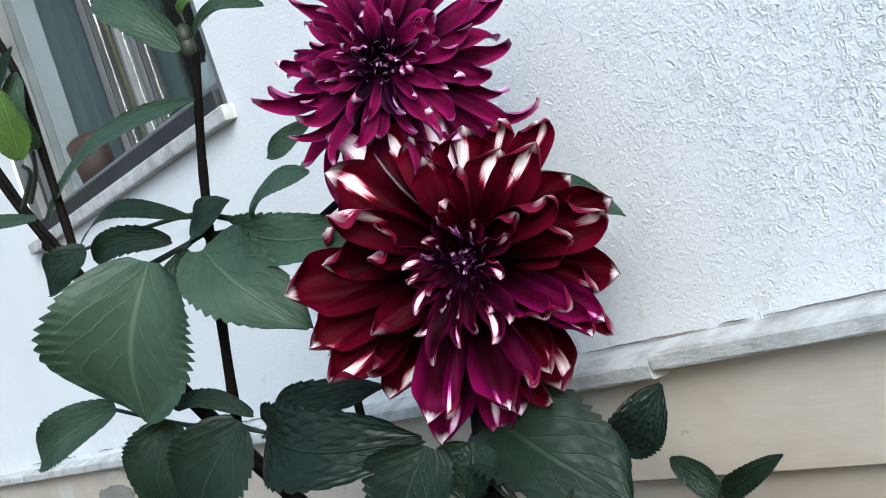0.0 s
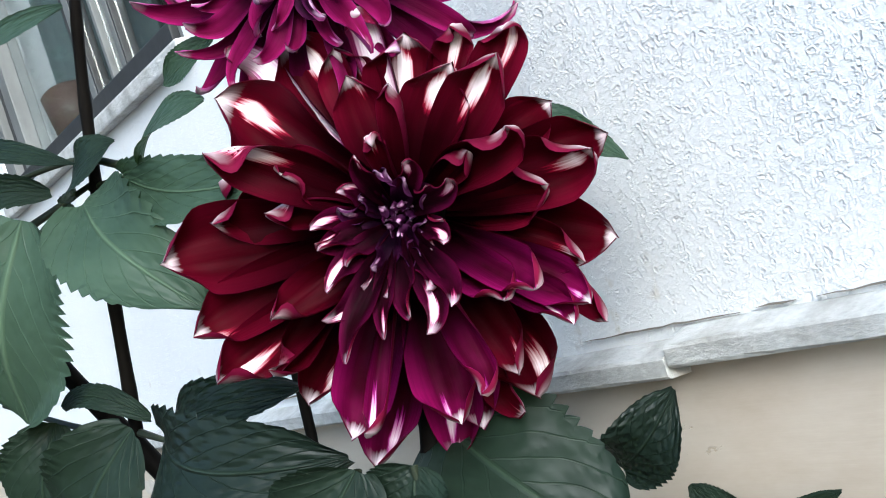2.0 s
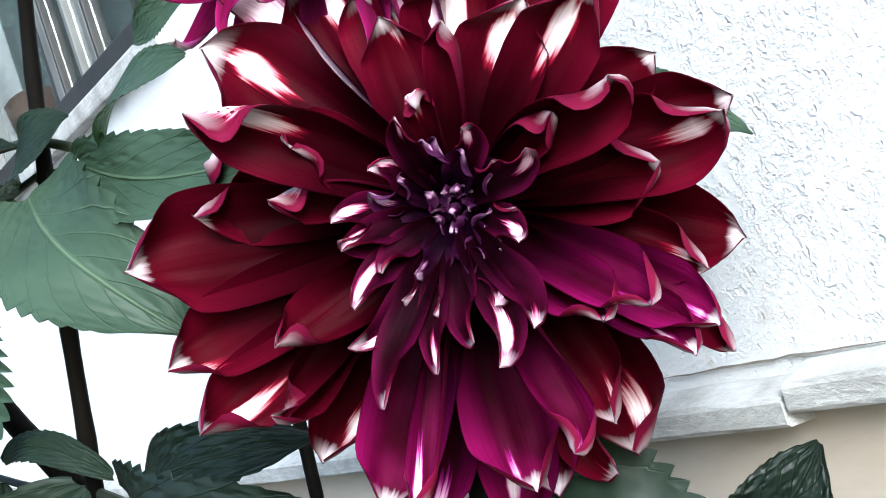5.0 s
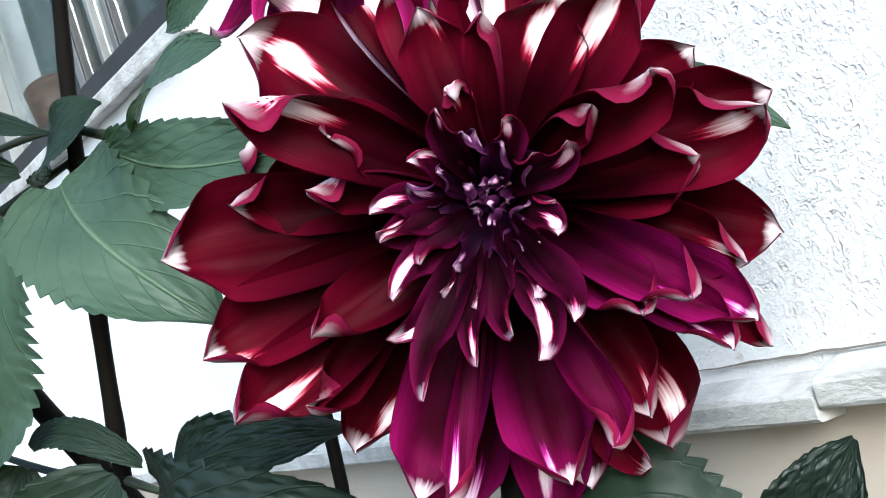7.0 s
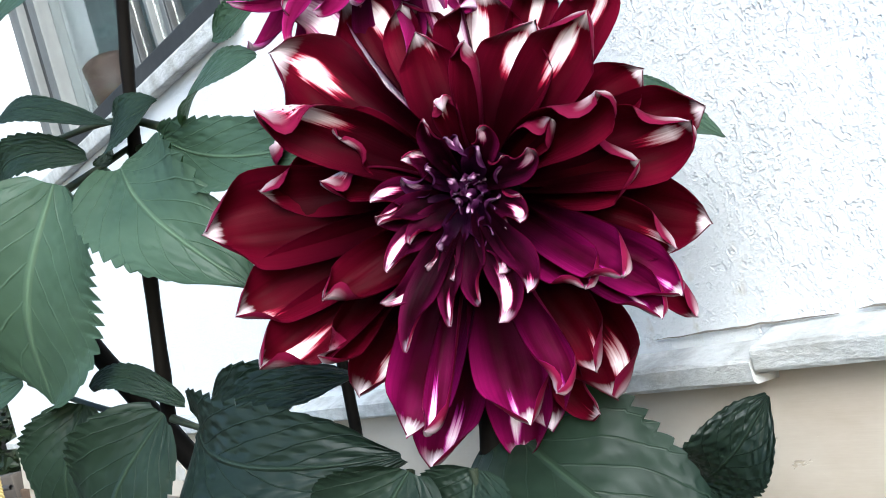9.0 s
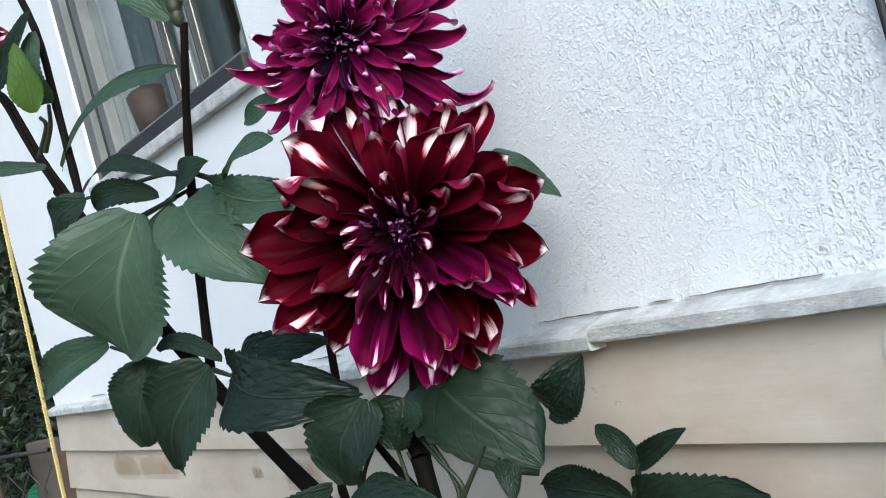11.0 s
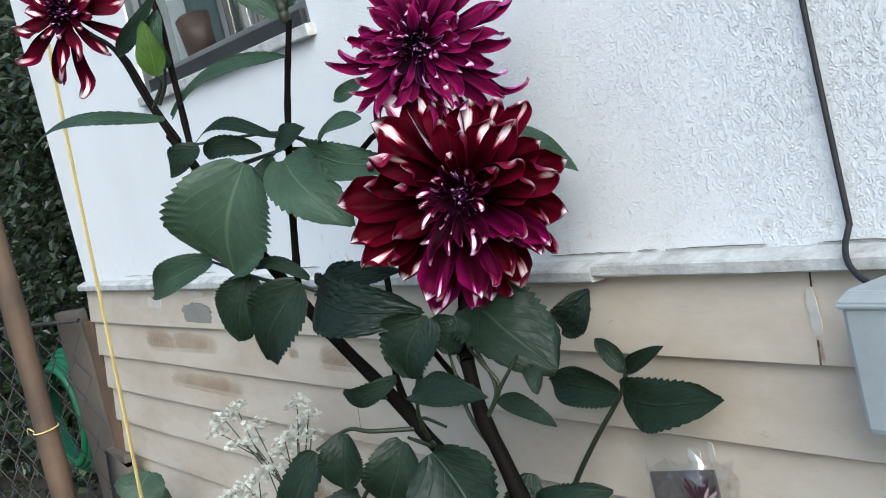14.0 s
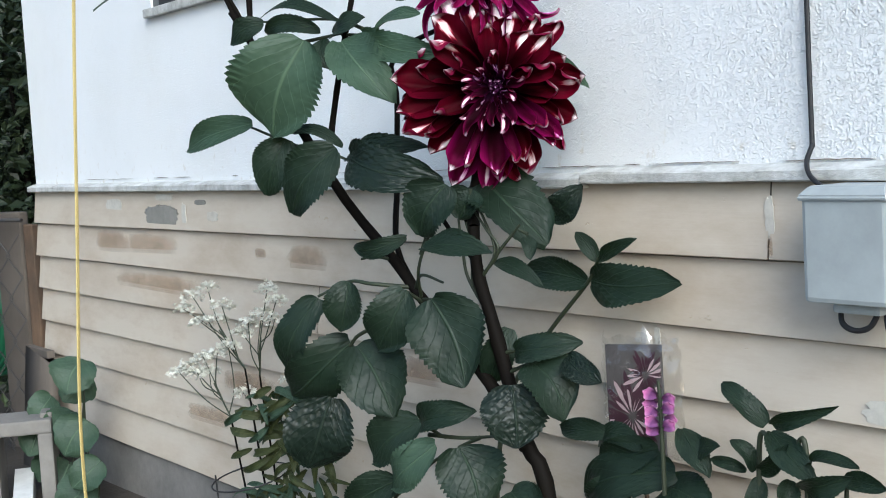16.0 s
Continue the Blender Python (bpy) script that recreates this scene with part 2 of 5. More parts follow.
STUCCO = stucco_material()
BOARD = board_material()
TRIM = painted("weathered_white_trim", (0.58, 0.59, 0.57), (0.25, 0.24, 0.21), 0.75, 230, (0.5, 1, 1), 0.8, 0.004)
CONCRETE = painted("grey_foundation", (0.20, 0.19, 0.175), (0.12, 0.115, 0.105), 0.85, 40, amount=0.8, depth=0.003)
SOIL = painted("dark_soil", (0.055, 0.045, 0.035), (0.03, 0.027, 0.02), 0.95, 25, amount=0.8, depth=0.01)
BOX_GREY = painted("grey_box_paint", (0.36, 0.395, 0.40), (0.28, 0.305, 0.31), 0.5, 20, amount=0.6, depth=0.0004)
BLACK = painted("black_rubber", (0.015, 0.015, 0.017), (0.03, 0.03, 0.03), 0.55, 80)
ROPE = painted("yellow_rope", (0.62, 0.50, 0.20), (0.50, 0.41, 0.17), 0.7, 300)
BARE = painted("bare_brown_patch", (0.42, 0.275, 0.165), (0.44, 0.315, 0.205), 0.8, 50, amount=0.8)
GREY_PATCH = painted("grey_exposed_patch", (0.30, 0.29, 0.26), (0.22, 0.21, 0.19), 0.85, 60, amount=0.8)
for rubbed, soft in ((BARE, 1.5), (GREY_PATCH, 0.3)):
    nt = rubbed.node_tree
    tc = nt.nodes.new("ShaderNodeTexCoord")
    sep = nt.nodes.new("ShaderNodeSeparateXYZ")
    nt.links.new(tc.outputs["Generated"], sep.inputs[0])
    reach = [math_node(nt, "ABSOLUTE", math_node(nt, "MULTIPLY_ADD", sep.outputs[k], 2.0, -1.0)) for k in (0, 2)]
    inward = math_node(nt, "SUBTRACT", 0.8, math_node(nt, "ADD", math_node(nt, "POWER", reach[0], 3.0), math_node(nt, "POWER", reach[1], 2.6)))
    ragged = noise_tex(nt, 34, 7, 0.68, stretch=(0.7, 1, 1))
    inward = math_node(nt, "ADD", inward, math_node(nt, "MULTIPLY_ADD", ragged.outputs[0], 1.5, -0.62))
    cover = math_node(nt, "MULTIPLY", math_node(nt, "MULTIPLY", inward, 1.0 / soft, clamp=True), 0.85 if soft < 1 else 0.42)
    nt.links.new(cover, nt.nodes["Principled BSDF"].inputs["Alpha"])
CRACK = painted("dark_crack", (0.12, 0.105, 0.085), (0.22, 0.20, 0.165), 0.9, 120)
FILLER = painted("white_filler", (0.56, 0.54, 0.48), (0.44, 0.40, 0.33), 0.8, 80)
OLD_WOOD = painted("grey_weathered_wood", (0.105, 0.088, 0.072), (0.055, 0.045, 0.036), 0.85, 50, (1, 1, 0.06), 0.8, 0.002)
SHED_WOOD = painted("dark_shed_wood", (0.020, 0.018, 0.016), (0.035, 0.03, 0.026), 0.9, 30, (1, 1, 0.08), 0.8, 0.002)
POST_WOOD = painted("brown_post_wood", (0.120, 0.077, 0.048), (0.050, 0.036, 0.026), 0.75, 70, (1, 1, 0.08), 0.95, 0.003)
FRAME = painted("worn_window_paint", (0.165, 0.172, 0.166), (0.075, 0.076, 0.072), 0.6, 60, (1, 1, 0.2), 0.7, 0.001)
SASH = painted("dark_sash_paint", (0.022, 0.023, 0.024), (0.06, 0.06, 0.055), 0.6, 60)
CURTAIN = painted("grey_green_curtain", (0.075, 0.105, 0.105), (0.045, 0.066, 0.066), 0.8, 18, (3, 1, 0.1), 0.8)
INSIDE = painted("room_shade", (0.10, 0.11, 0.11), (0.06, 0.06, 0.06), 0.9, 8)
POT = painted("brown_pot", (0.07, 0.038, 0.026), (0.045, 0.026, 0.018), 0.6, 40)
METAL = painted("rusty_wire", (0.055, 0.052, 0.05), (0.04, 0.032, 0.026), 0.6, 60)
HOSE = painted("green_hose_rubber", (0.02, 0.13, 0.06), (0.015, 0.09, 0.05), 0.4, 40)
WHITE_WOOD = painted("white_chair_paint", (0.68, 0.69, 0.68), (0.50, 0.50, 0.48), 0.5, 40)
STEM_DARK = painted("dark_purple_stem", (0.0060, 0.0050, 0.0045), (0.011, 0.010, 0.0065), 0.62, 60, (1, 1, 0.1))
STEM_GREEN = painted("green_stem", (0.024, 0.034, 0.017), (0.022, 0.020, 0.012), 0.55, 60, (1, 1, 0.1))
STEM_DARK.node_tree.nodes["Principled BSDF"].inputs["Specular IOR Level"].default_value = 0.04
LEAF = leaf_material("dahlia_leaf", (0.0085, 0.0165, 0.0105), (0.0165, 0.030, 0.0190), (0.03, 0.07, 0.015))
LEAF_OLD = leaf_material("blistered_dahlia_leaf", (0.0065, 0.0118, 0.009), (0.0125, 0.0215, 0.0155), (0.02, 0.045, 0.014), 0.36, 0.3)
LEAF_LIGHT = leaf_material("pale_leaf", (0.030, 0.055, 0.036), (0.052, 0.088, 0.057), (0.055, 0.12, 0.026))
LEAF_YOUNG = leaf_material("young_leaf", (0.045, 0.090, 0.016), (0.08, 0.14, 0.03), (0.22, 0.36, 0.05))
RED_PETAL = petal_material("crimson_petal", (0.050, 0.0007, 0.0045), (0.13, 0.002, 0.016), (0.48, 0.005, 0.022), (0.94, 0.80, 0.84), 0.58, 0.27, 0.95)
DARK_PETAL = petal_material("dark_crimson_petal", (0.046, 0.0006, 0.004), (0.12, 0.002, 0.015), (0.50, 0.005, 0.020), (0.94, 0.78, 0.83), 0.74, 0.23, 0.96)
# for the lower petals: sky light on them is put into this magenta
SKYLIT_PETAL = petal_material("skylit_magenta_petal", (0.045, 0.0007, 0.009), (0.40, 0.0065, 0.150), (0.50, 0.004, 0.09), (0.94, 0.80, 0.88), 0.66, 0.22, 0.95)
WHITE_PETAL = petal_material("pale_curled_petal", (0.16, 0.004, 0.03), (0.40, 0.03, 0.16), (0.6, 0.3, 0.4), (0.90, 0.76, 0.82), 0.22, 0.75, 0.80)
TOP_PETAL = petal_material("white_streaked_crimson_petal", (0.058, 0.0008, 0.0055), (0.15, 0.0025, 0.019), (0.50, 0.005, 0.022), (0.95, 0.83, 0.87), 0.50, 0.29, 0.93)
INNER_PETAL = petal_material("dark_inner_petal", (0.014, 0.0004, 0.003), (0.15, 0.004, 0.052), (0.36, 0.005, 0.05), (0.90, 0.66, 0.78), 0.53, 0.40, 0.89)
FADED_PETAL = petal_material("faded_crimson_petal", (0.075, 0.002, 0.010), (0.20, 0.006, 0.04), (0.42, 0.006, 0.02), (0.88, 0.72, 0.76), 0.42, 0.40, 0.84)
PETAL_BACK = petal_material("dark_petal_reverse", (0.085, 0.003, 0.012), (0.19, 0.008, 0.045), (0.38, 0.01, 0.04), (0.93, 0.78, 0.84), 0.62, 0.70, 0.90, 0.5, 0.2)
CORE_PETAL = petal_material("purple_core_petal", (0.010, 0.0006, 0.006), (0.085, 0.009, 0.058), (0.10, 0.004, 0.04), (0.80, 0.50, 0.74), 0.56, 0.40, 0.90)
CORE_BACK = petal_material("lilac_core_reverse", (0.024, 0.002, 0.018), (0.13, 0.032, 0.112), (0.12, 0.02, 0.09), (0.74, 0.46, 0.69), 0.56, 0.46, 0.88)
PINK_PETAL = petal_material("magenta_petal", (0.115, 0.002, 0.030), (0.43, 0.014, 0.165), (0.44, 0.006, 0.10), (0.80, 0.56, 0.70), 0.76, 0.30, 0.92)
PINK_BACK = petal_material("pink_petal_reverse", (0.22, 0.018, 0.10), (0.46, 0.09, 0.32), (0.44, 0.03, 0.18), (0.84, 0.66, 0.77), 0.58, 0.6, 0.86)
BUSH = painted("dark_bush_leaf", (0.012, 0.022, 0.010), (0.030, 0.042, 0.018), 0.4, 9, amount=1.0)
BUSH_LIGHT = painted("light_bush_leaf", (0.06, 0.09, 0.035), (0.11, 0.14, 0.06), 0.4, 9, amount=1.0)
CARD = painted("printed_card", (0.035, 0.032, 0.032), (0.11, 0.10, 0.098), 0.45, 30, amount=0.9)
PRINT_DARK = painted("printed_dark_petal", (0.035, 0.012, 0.02), (0.07, 0.025, 0.04), 0.45, 60)
PRINT_PALE = painted("printed_pale_petal", (0.42, 0.33, 0.34), (0.30, 0.20, 0.22), 0.45, 60)
FLORET = painted("white_floret", (0.60, 0.60, 0.53), (0.45, 0.44, 0.35), 0.7, 200)
LIP = petal_material("pink_lip_petal", (0.60, 0.17, 0.42), (0.72, 0.36, 0.60), (0.7, 0.2, 0.5), (0.8, 0.5, 0.7), 0.9, 0.5)
glass, gnt, gb = material("window_glass", 0.03, 0.5)
gb.inputs["Transmission Weight"].default_value = 1.0
gb.inputs["IOR"].default_value = 1.45
gb.inputs["Base Color"].default_value = (0.85, 0.92, 0.92, 1)
film, fnt, fb = material("clear_bag_film", 0.10, 1.0)
clear = fnt.nodes.new("ShaderNodeBsdfTransparent")
shiny = fnt.nodes.new("ShaderNodeBsdfGlossy")
shiny.inputs["Roughness"].default_value = 0.12
film_mix = fnt.nodes.new("ShaderNodeMixShader")
film_mix.inputs[0].default_value = 0.12
fnt.links.new(clear.outputs[0], film_mix.inputs[1])
fnt.links.new(shiny.outputs[0], film_mix.inputs[2])
fnt.links.new(film_mix.outputs[0], fnt.nodes["Material Output"].inputs["Surface"])
OLIVE_LEAF = leaf_material("olive_narrow_leaf", (0.028, 0.040, 0.014), (0.06, 0.068, 0.026), (0.10, 0.12, 0.03))


# ---- mesh helpers ----
def thing(name, label, category, at=(0, 0, 0), group="", kind=""):
    e = new(name)
    e.location = at
    return tagged(e, label, category, group, kind)


def link(name, mesh, mat, parent=None, label="", smooth=False):
    """One mesh as an object; its points are given in the world."""
    if mat:
        mesh.materials.append(mat)
    if smooth:
        mesh.polygons.foreach_set("use_smooth", [True] * len(mesh.polygons))
    ob = new(name, mesh)
    if parent:
        ob.parent = parent
        off = Vector(parent.location)
        if parent.parent:
            off += parent.parent.location
        ob.matrix_parent_inverse = Matrix.Translation(-off)
    if label:
        ob["label"] = label
    return ob


def part(name, bm, mat, parent=None, label="", smooth=False):
    me = bpy.data.meshes.new(name)
    bm.to_mesh(me)
    bm.free()
    return link(name, me, mat, parent, label, smooth)


def box(bm, lo, hi, bevel=0.0, turn=None):
    lo, hi = Vector(lo), Vector(hi)
    m = Matrix.Translation((lo + hi) / 2) @ Matrix.Diagonal((*(hi - lo), 1))
    if turn:
        m = Matrix.Translation((lo + hi) / 2) @ turn @ Matrix.Diagonal((*(hi - lo), 1))
    vs = bmesh.ops.create_cube(bm, size=1, matrix=m)["verts"]
    if bevel:
        es = list({e for v in vs for e in v.link_edges})
        bmesh.ops.bevel(bm, geom=es, offset=bevel, segments=2, affect="EDGES", profile=0.6)
    return bm


def grid_mesh(name, pts, uv=True):
    """A smooth sheet from an array of points [rows][columns]."""
    pts = np.asarray(pts, float)
    r, c = pts.shape[:2]
    i = np.arange(r * c).reshape(r, c)
    faces = np.stack([i[:-1, :-1], i[:-1, 1:], i[1:, 1:], i[1:, :-1]], -1).reshape(-1, 4)
    me = bpy.data.meshes.new(name)
    me.from_pydata(pts.reshape(-1, 3).tolist(), [], faces.tolist())
    if uv:
        layer = me.uv_layers.new(name="UVMap")
        v, u = np.divmod(faces.reshape(-1), c)
        layer.data.foreach_set("uv", np.stack([u / (c - 1), v / (r - 1)], -1).astype(np.float32).ravel())
    me.polygons.foreach_set("use_smooth", [True] * len(me.polygons))
    me.update()
    return me


def smooth_path(points, n=24):
    """A Catmull-Rom line through the points."""
    p = np.array(points, float)
    p = np.vstack([2 * p[0] - p[1], p, 2 * p[-1] - p[-2]])
    out = []
    segs = len(p) - 3
    for t in np.linspace(0, segs, n):
        k = min(int(t), segs - 1)
        s = t - k
        a, b, c, d = p[k:k + 4]
        out.append(0.5 * (2 * b + (c - a) * s + (2 * a - 5 * b + 4 * c - d) * s * s + (3 * b - a - 3 * c + d) * s ** 3))
    return np.array(out)


def tube_mesh(name, points, r0, r1, n=24, sides=8, knots=0.0):
    line = smooth_path(points, n)
    tang = np.gradient(line, axis=0)
    tang /= np.linalg.norm(tang, axis=1)[:, None]
    ref = np.array([0.3, 0.9, 0.2])
    rows = []
    for k, (q, t) in enumerate(zip(line, tang)):
        a = np.cross(t, ref)
        a /= np.linalg.norm(a)
        b = np.cross(t, a)
        s = k / (n - 1)
        r = (r0 + (r1 - r0) * s) * (1 + knots * math.sin(s * 17.0) ** 8)
        ang = np.linspace(0, 2 * math.pi, sides + 1)
        rows.append(q + r * (np.cos(ang)[:, None] * a + np.sin(ang)[:, None] * b))
    me = grid_mesh(name, rows)
    return me


def tube(name, points, r0, r1, mat, parent=None, label="", n=24, sides=8, knots=0.0):
    return link(name, tube_mesh(name, points, r0, r1, n, sides, knots), mat, parent, label)


def settle(things, old, at, size, turn):
    """Carry things that were built round the point old to the point at, larger and turned about the vertical."""
    m = Matrix.Translation(at) @ Matrix.Rotation(radians(turn), 4, "Z") @ Matrix.Scale(size, 4) @ Matrix.Translation(-Vector(old))
    for ob in things:
        ob.matrix_basis = m @ ob.matrix_basis


# ---- ground ----
def bed(x, y):
    """Height of the soil: a planted bed along the wall, lower and level further out."""
    if abs(x) > 4.5 or abs(y) > 4.5:
        return 0.0
    rise = 0.26 * min(1.0, max(0.0, (y + 1.3) / 0.8)) * min(1.0, max(0.0, (4.3 - abs(x)) / 0.8)) * min(1.0, max(0.0, (4.3 - y) / 0.8))
    return rise + 0.025 * noise.noise(Vector((x * 2.2, y * 2.2, 0)))


bm = bmesh.new()
side = [-400, -60, -12, -6] + [-4.25 + 0.25 * k for k in range(35)] + [6, 12, 60, 400]
vs = [[bm.verts.new((x, y, bed(x, y))) for x in side] for y in side]
for j in range(len(side) - 1):
    for i in range(len(side) - 1):
        bm.faces.new((vs[j][i], vs[j][i + 1], vs[j + 1][i + 1], vs[j + 1][i]))
tagged(part("ground", bm, SOIL, smooth=True), "dark garden soil ground beside the house wall", "ground", kind="structure")

# ---- house wall: stucco above, lapped boards below ----
LEFT, RIGHT, TOP = -2.285, 2.4, 2.7
WX0, WX1, WZ0, WZ1 = -1.42, -0.59, 1.385, 2.2       # window opening
wall = bmesh.new()
for lo, hi in (((LEFT, 0, 1.008), (WX0, 0.16, TOP)), ((WX1, 0, 1.008), (RIGHT, 0.16, TOP)),
               ((WX0, 0, 1.008), (WX1, 0.16, WZ0)), ((WX0, 0, WZ1), (WX1, 0.16, TOP))):
    box(wall, lo, hi)
stucco_wall = tagged(part("wall_front", wall, STUCCO), "white painted rough stucco wall above cream boards", "wall", kind="structure")
bm = bmesh.new()
box(bm, (LEFT, 0.16, 0.0), (LEFT + 0.16, 3.2, TOP))
tagged(part("wall_side", bm, STUCCO), "white stucco side wall of the house", "wall", kind="structure")
bm = bmesh.new()
box(bm, (LEFT + 0.005, 0.004, 0.30), (RIGHT, 0.16, 1.0))
tagged(part("wall_base", bm, OLD_WOOD), "dark sheathing behind the lapped boards", "wall", kind="structure")
bm = bmesh.new()
box(bm, (LEFT + 0.01, -0.004, -0.1), (RIGHT, 0.15, 0.382))
tagged(part("foundation", bm, CONCRETE), "grey stained concrete foundation under the boards", "foundation", kind="structure")
for lo, hi, name in (((RIGHT - 0.16, 0.161, 0.0), (RIGHT, 3.2, TOP), "wall_far_side"), ((LEFT + 0.161, 3.04, 0.0), (RIGHT - 0.161, 3.2, TOP), "wall_back")):
    bm = bmesh.new()
    box(bm, lo, hi)
    tagged(part(name, bm, STUCCO), "plain white stucco wall closing the house", "wall", kind="structure")
bm = bmesh.new()
box(bm, (LEFT, 0.0, TOP + 0.001), (RIGHT, 3.2, TOP + 0.1))
tagged(part("roof_slab", bm, OLD_WOOD), "plain roof closing the house", "roof", kind="structure")

siding = thing("siding", "cream painted lapped wooden siding boards with worn paint", "siding", kind="structure")


def siding_board(x0, x1, ztop, zlow, k):
    """A wedge-shaped lap board, its lower edge proud of the one below."""
    n = max(2, int((x1 - x0) / 0.12))
    rnd = random.Random(k * 7 + int(x0 * 100))
    ph = rnd.random() * 9
    rows = []
    show = ztop - (0.0146 if k else 0.0)
    prof = [(0.0035, ztop), (0.0035, show), (-0.0040, show), (-0.0150, zlow + 0.0008), (-0.0142, zlow), (0.0035, zlow)]
    for i in range(n + 1):
        x = x0 + (x1 - x0) * i / n
        w = 0.0016 * noise.noise(Vector((x * 2.1 + ph, k * 3.1, 0)))
        rows.append([(x, y + (w if y < 0 else 0), z + 0.6 * w) for y, z in prof])
    me = grid_mesh("board", rows, uv=False)
    me.polygons.foreach_set("use_smooth", [False] * len(me.polygons))
    return link("board", me, BOARD, siding)


LAP = 0.0873
boards = []
for k in range(7):
    zt, zl = 0.9955 - LAP * k + (0.012 if k else 0.004), 0.9955 - LAP * (k + 1)
    cut = {0: 0.315, 2: -0.75, 3: 0.62, 5: -0.3}.get(k)
    if cut is None:
        boards.append(siding_board(LEFT, RIGHT, zt, zl, k))
    else:
        boards.append(siding_board(LEFT, cut - 0.001, zt, zl, k))
        siding_board(cut + 0.001, RIGHT, zt, zl, k)


def ragged(name, cx, cz, w, h, y, mat, seed, parent, label=""):
    """A thin worn patch with an uneven outline on a board."""
    rnd = random.Random(seed)
    n = 26
    bm = bmesh.new()
    ring = []
    for i in range(n):
        a = 2 * math.pi * i / n
        sq = 1 / max(abs(math.cos(a)), abs(math.sin(a))) ** 0.6
        r = sq * (0.82 + 0.28 * rnd.random())
        ring.append(bm.verts.new((cx + 0.5 * w * r * math.cos(a), y, cz + 0.5 * h * r * math.sin(a))))
    f = bm.faces.new(ring)
    ex = bmesh.ops.extrude_face_region(bm, geom=[f])["geom"]
    bmesh.ops.translate(bm, vec=(0, 0.0012, 0), verts=[g for g in ex if isinstance(g, bmesh.types.BMVert)])
    bmesh.ops.recalc_face_normals(bm, faces=bm.faces)
    return part(name, bm, mat, parent, label)


# ---- ledge trim ----
ledge = thing("ledge_trim", "weathered white wooden ledge between stucco and boards", "trim", kind="structure")


def ledge_piece(x0, x1, drop, seed):
    n = int((x1 - x0) / 0.03)
    rows = []
    for i in range(n + 1):
        x = x0 + (x1 - x0) * i / n
        w = 0.0022 * noise.noise(Vector((x * 9, seed, 0))) + 0.0012 * noise.noise(Vector((x * 40, seed, 3)))
        rows.append([(x, 0.01, 1.019 - drop), (x, -0.003, 1.0175 - drop + w), (x, -0.0205, 1.012 - drop + w), (x, -0.0225 + w, 1.0098 - drop),
                     (x, -0.0225 + w, 0.9995 - drop + w), (x, -0.0205, 0.9975 - drop), (x, 0.0, 0.9965 - drop)])
    me = grid_mesh("ledge_piece", rows, uv=False)
    me.polygons.foreach_set("use_smooth", [False] * len(me.polygons))
    bmm = bmesh.new()
    bmm.from_mesh(me)
    bmesh.ops.holes_fill(bmm, edges=[e for e in bmm.edges if e.is_boundary])
    part("ledge_piece", bmm, TRIM, ledge)


ledge_piece(LEFT - 0.012, -0.002, 0.006, 2.0)
ledge_piece(0.001, RIGHT, 0.0, 5.0)

bm = bmesh.new()
rnd = random.Random(77)
x = -1.9
while x < 1.6:
    long = rnd.uniform(0.02, 0.16)
    z = 1.0200 + 0.0010 * noise.noise(Vector((x * 6, 0, 0)))
    n = max(3, int(long / 0.012))
    low = [bm.verts.new((x + long * i / n, -0.0022, z + 0.0012 * noise.noise(Vector((x + i * 0.7, 4, 0))))) for i in range(n + 1)]
    high = [bm.verts.new((v.co.x, -0.0008, v.co.z + 0.0013 * math.sin(math.pi * i / n) * rnd.uniform(0.4, 1.0) + 0.0002)) for i, v in enumerate(low)]
    for i in range(n):
        bm.faces.new((low[i], low[i + 1], high[i + 1], high[i]))
    x += long + rnd.uniform(0.004, 0.07) * (3 if x < -0.2 else 1)
part("crack", bm, CRACK, ledge, "dark broken filler line")

# ---- window ----
window = thing("window_1", "old weathered wooden window with a grey-green curtain behind the glass", "window", (WX0, 0, WZ0), kind="structure")
bm = bmesh.new()
box(bm, (WX0 - 0.012, -0.016, WZ0 - 0.019), (WX1 + 0.012, 0.10, WZ0), 0.003)
part("window_sill", bm, TRIM, window, "pale worn sill")
for x0, x1 in ((WX0, WX0 + 0.05), (WX1 - 0.02, WX1)):
    bm = bmesh.new()
    box(bm, (x0, 0.004, WZ0 + 0.001), (x1, 0.05, WZ1), 0.003)
    part("window_frame", bm, FRAME, window)
for x0, x1, m_ in ((WX0 + 0.0505, WX0 + 0.066, SASH), (WX0 + 0.0665, WX0 + 0.105, FRAME), (WX1 - 0.034, WX1 - 0.0205, SASH)):
    bm = bmesh.new()
    box(bm, (x0, 0.016, WZ0 + 0.026), (x1, 0.055, WZ1), 0.002)
    part("sash_stile", bm, m_, window)
bm = bmesh.new()
box(bm, (WX0 + 0.051, -0.004, WZ0 + 0.001), (WX1 - 0.021, 0.07, WZ0 + 0.0255), 0.002)
part("bottom_rail", bm, SASH, window, "dark bottom rail")
bm = bmesh.new()
box(bm, (WX0 + 0.106, 0.020, WZ0 + 0.026), (WX1 - 0.035, 0.058, WZ0 + 0.040), 0.003)
part("bottom_rail", bm, FRAME, window, "grey weathered rail")
for x, w, m_ in ((-1.010, 0.009, SASH), (-1.0008, 0.022, FRAME), (-0.978, 0.006, SASH), (-0.910, 0.010, FRAME), (-0.862, 0.014, FRAME), (-0.847, 0.006, SASH)):
    bm = bmesh.new()
    box(bm, (x, 0.028, WZ0 + 0.0405), (x + w, 0.050, WZ1), 0.002)
    part("mullion", bm, m_, window)
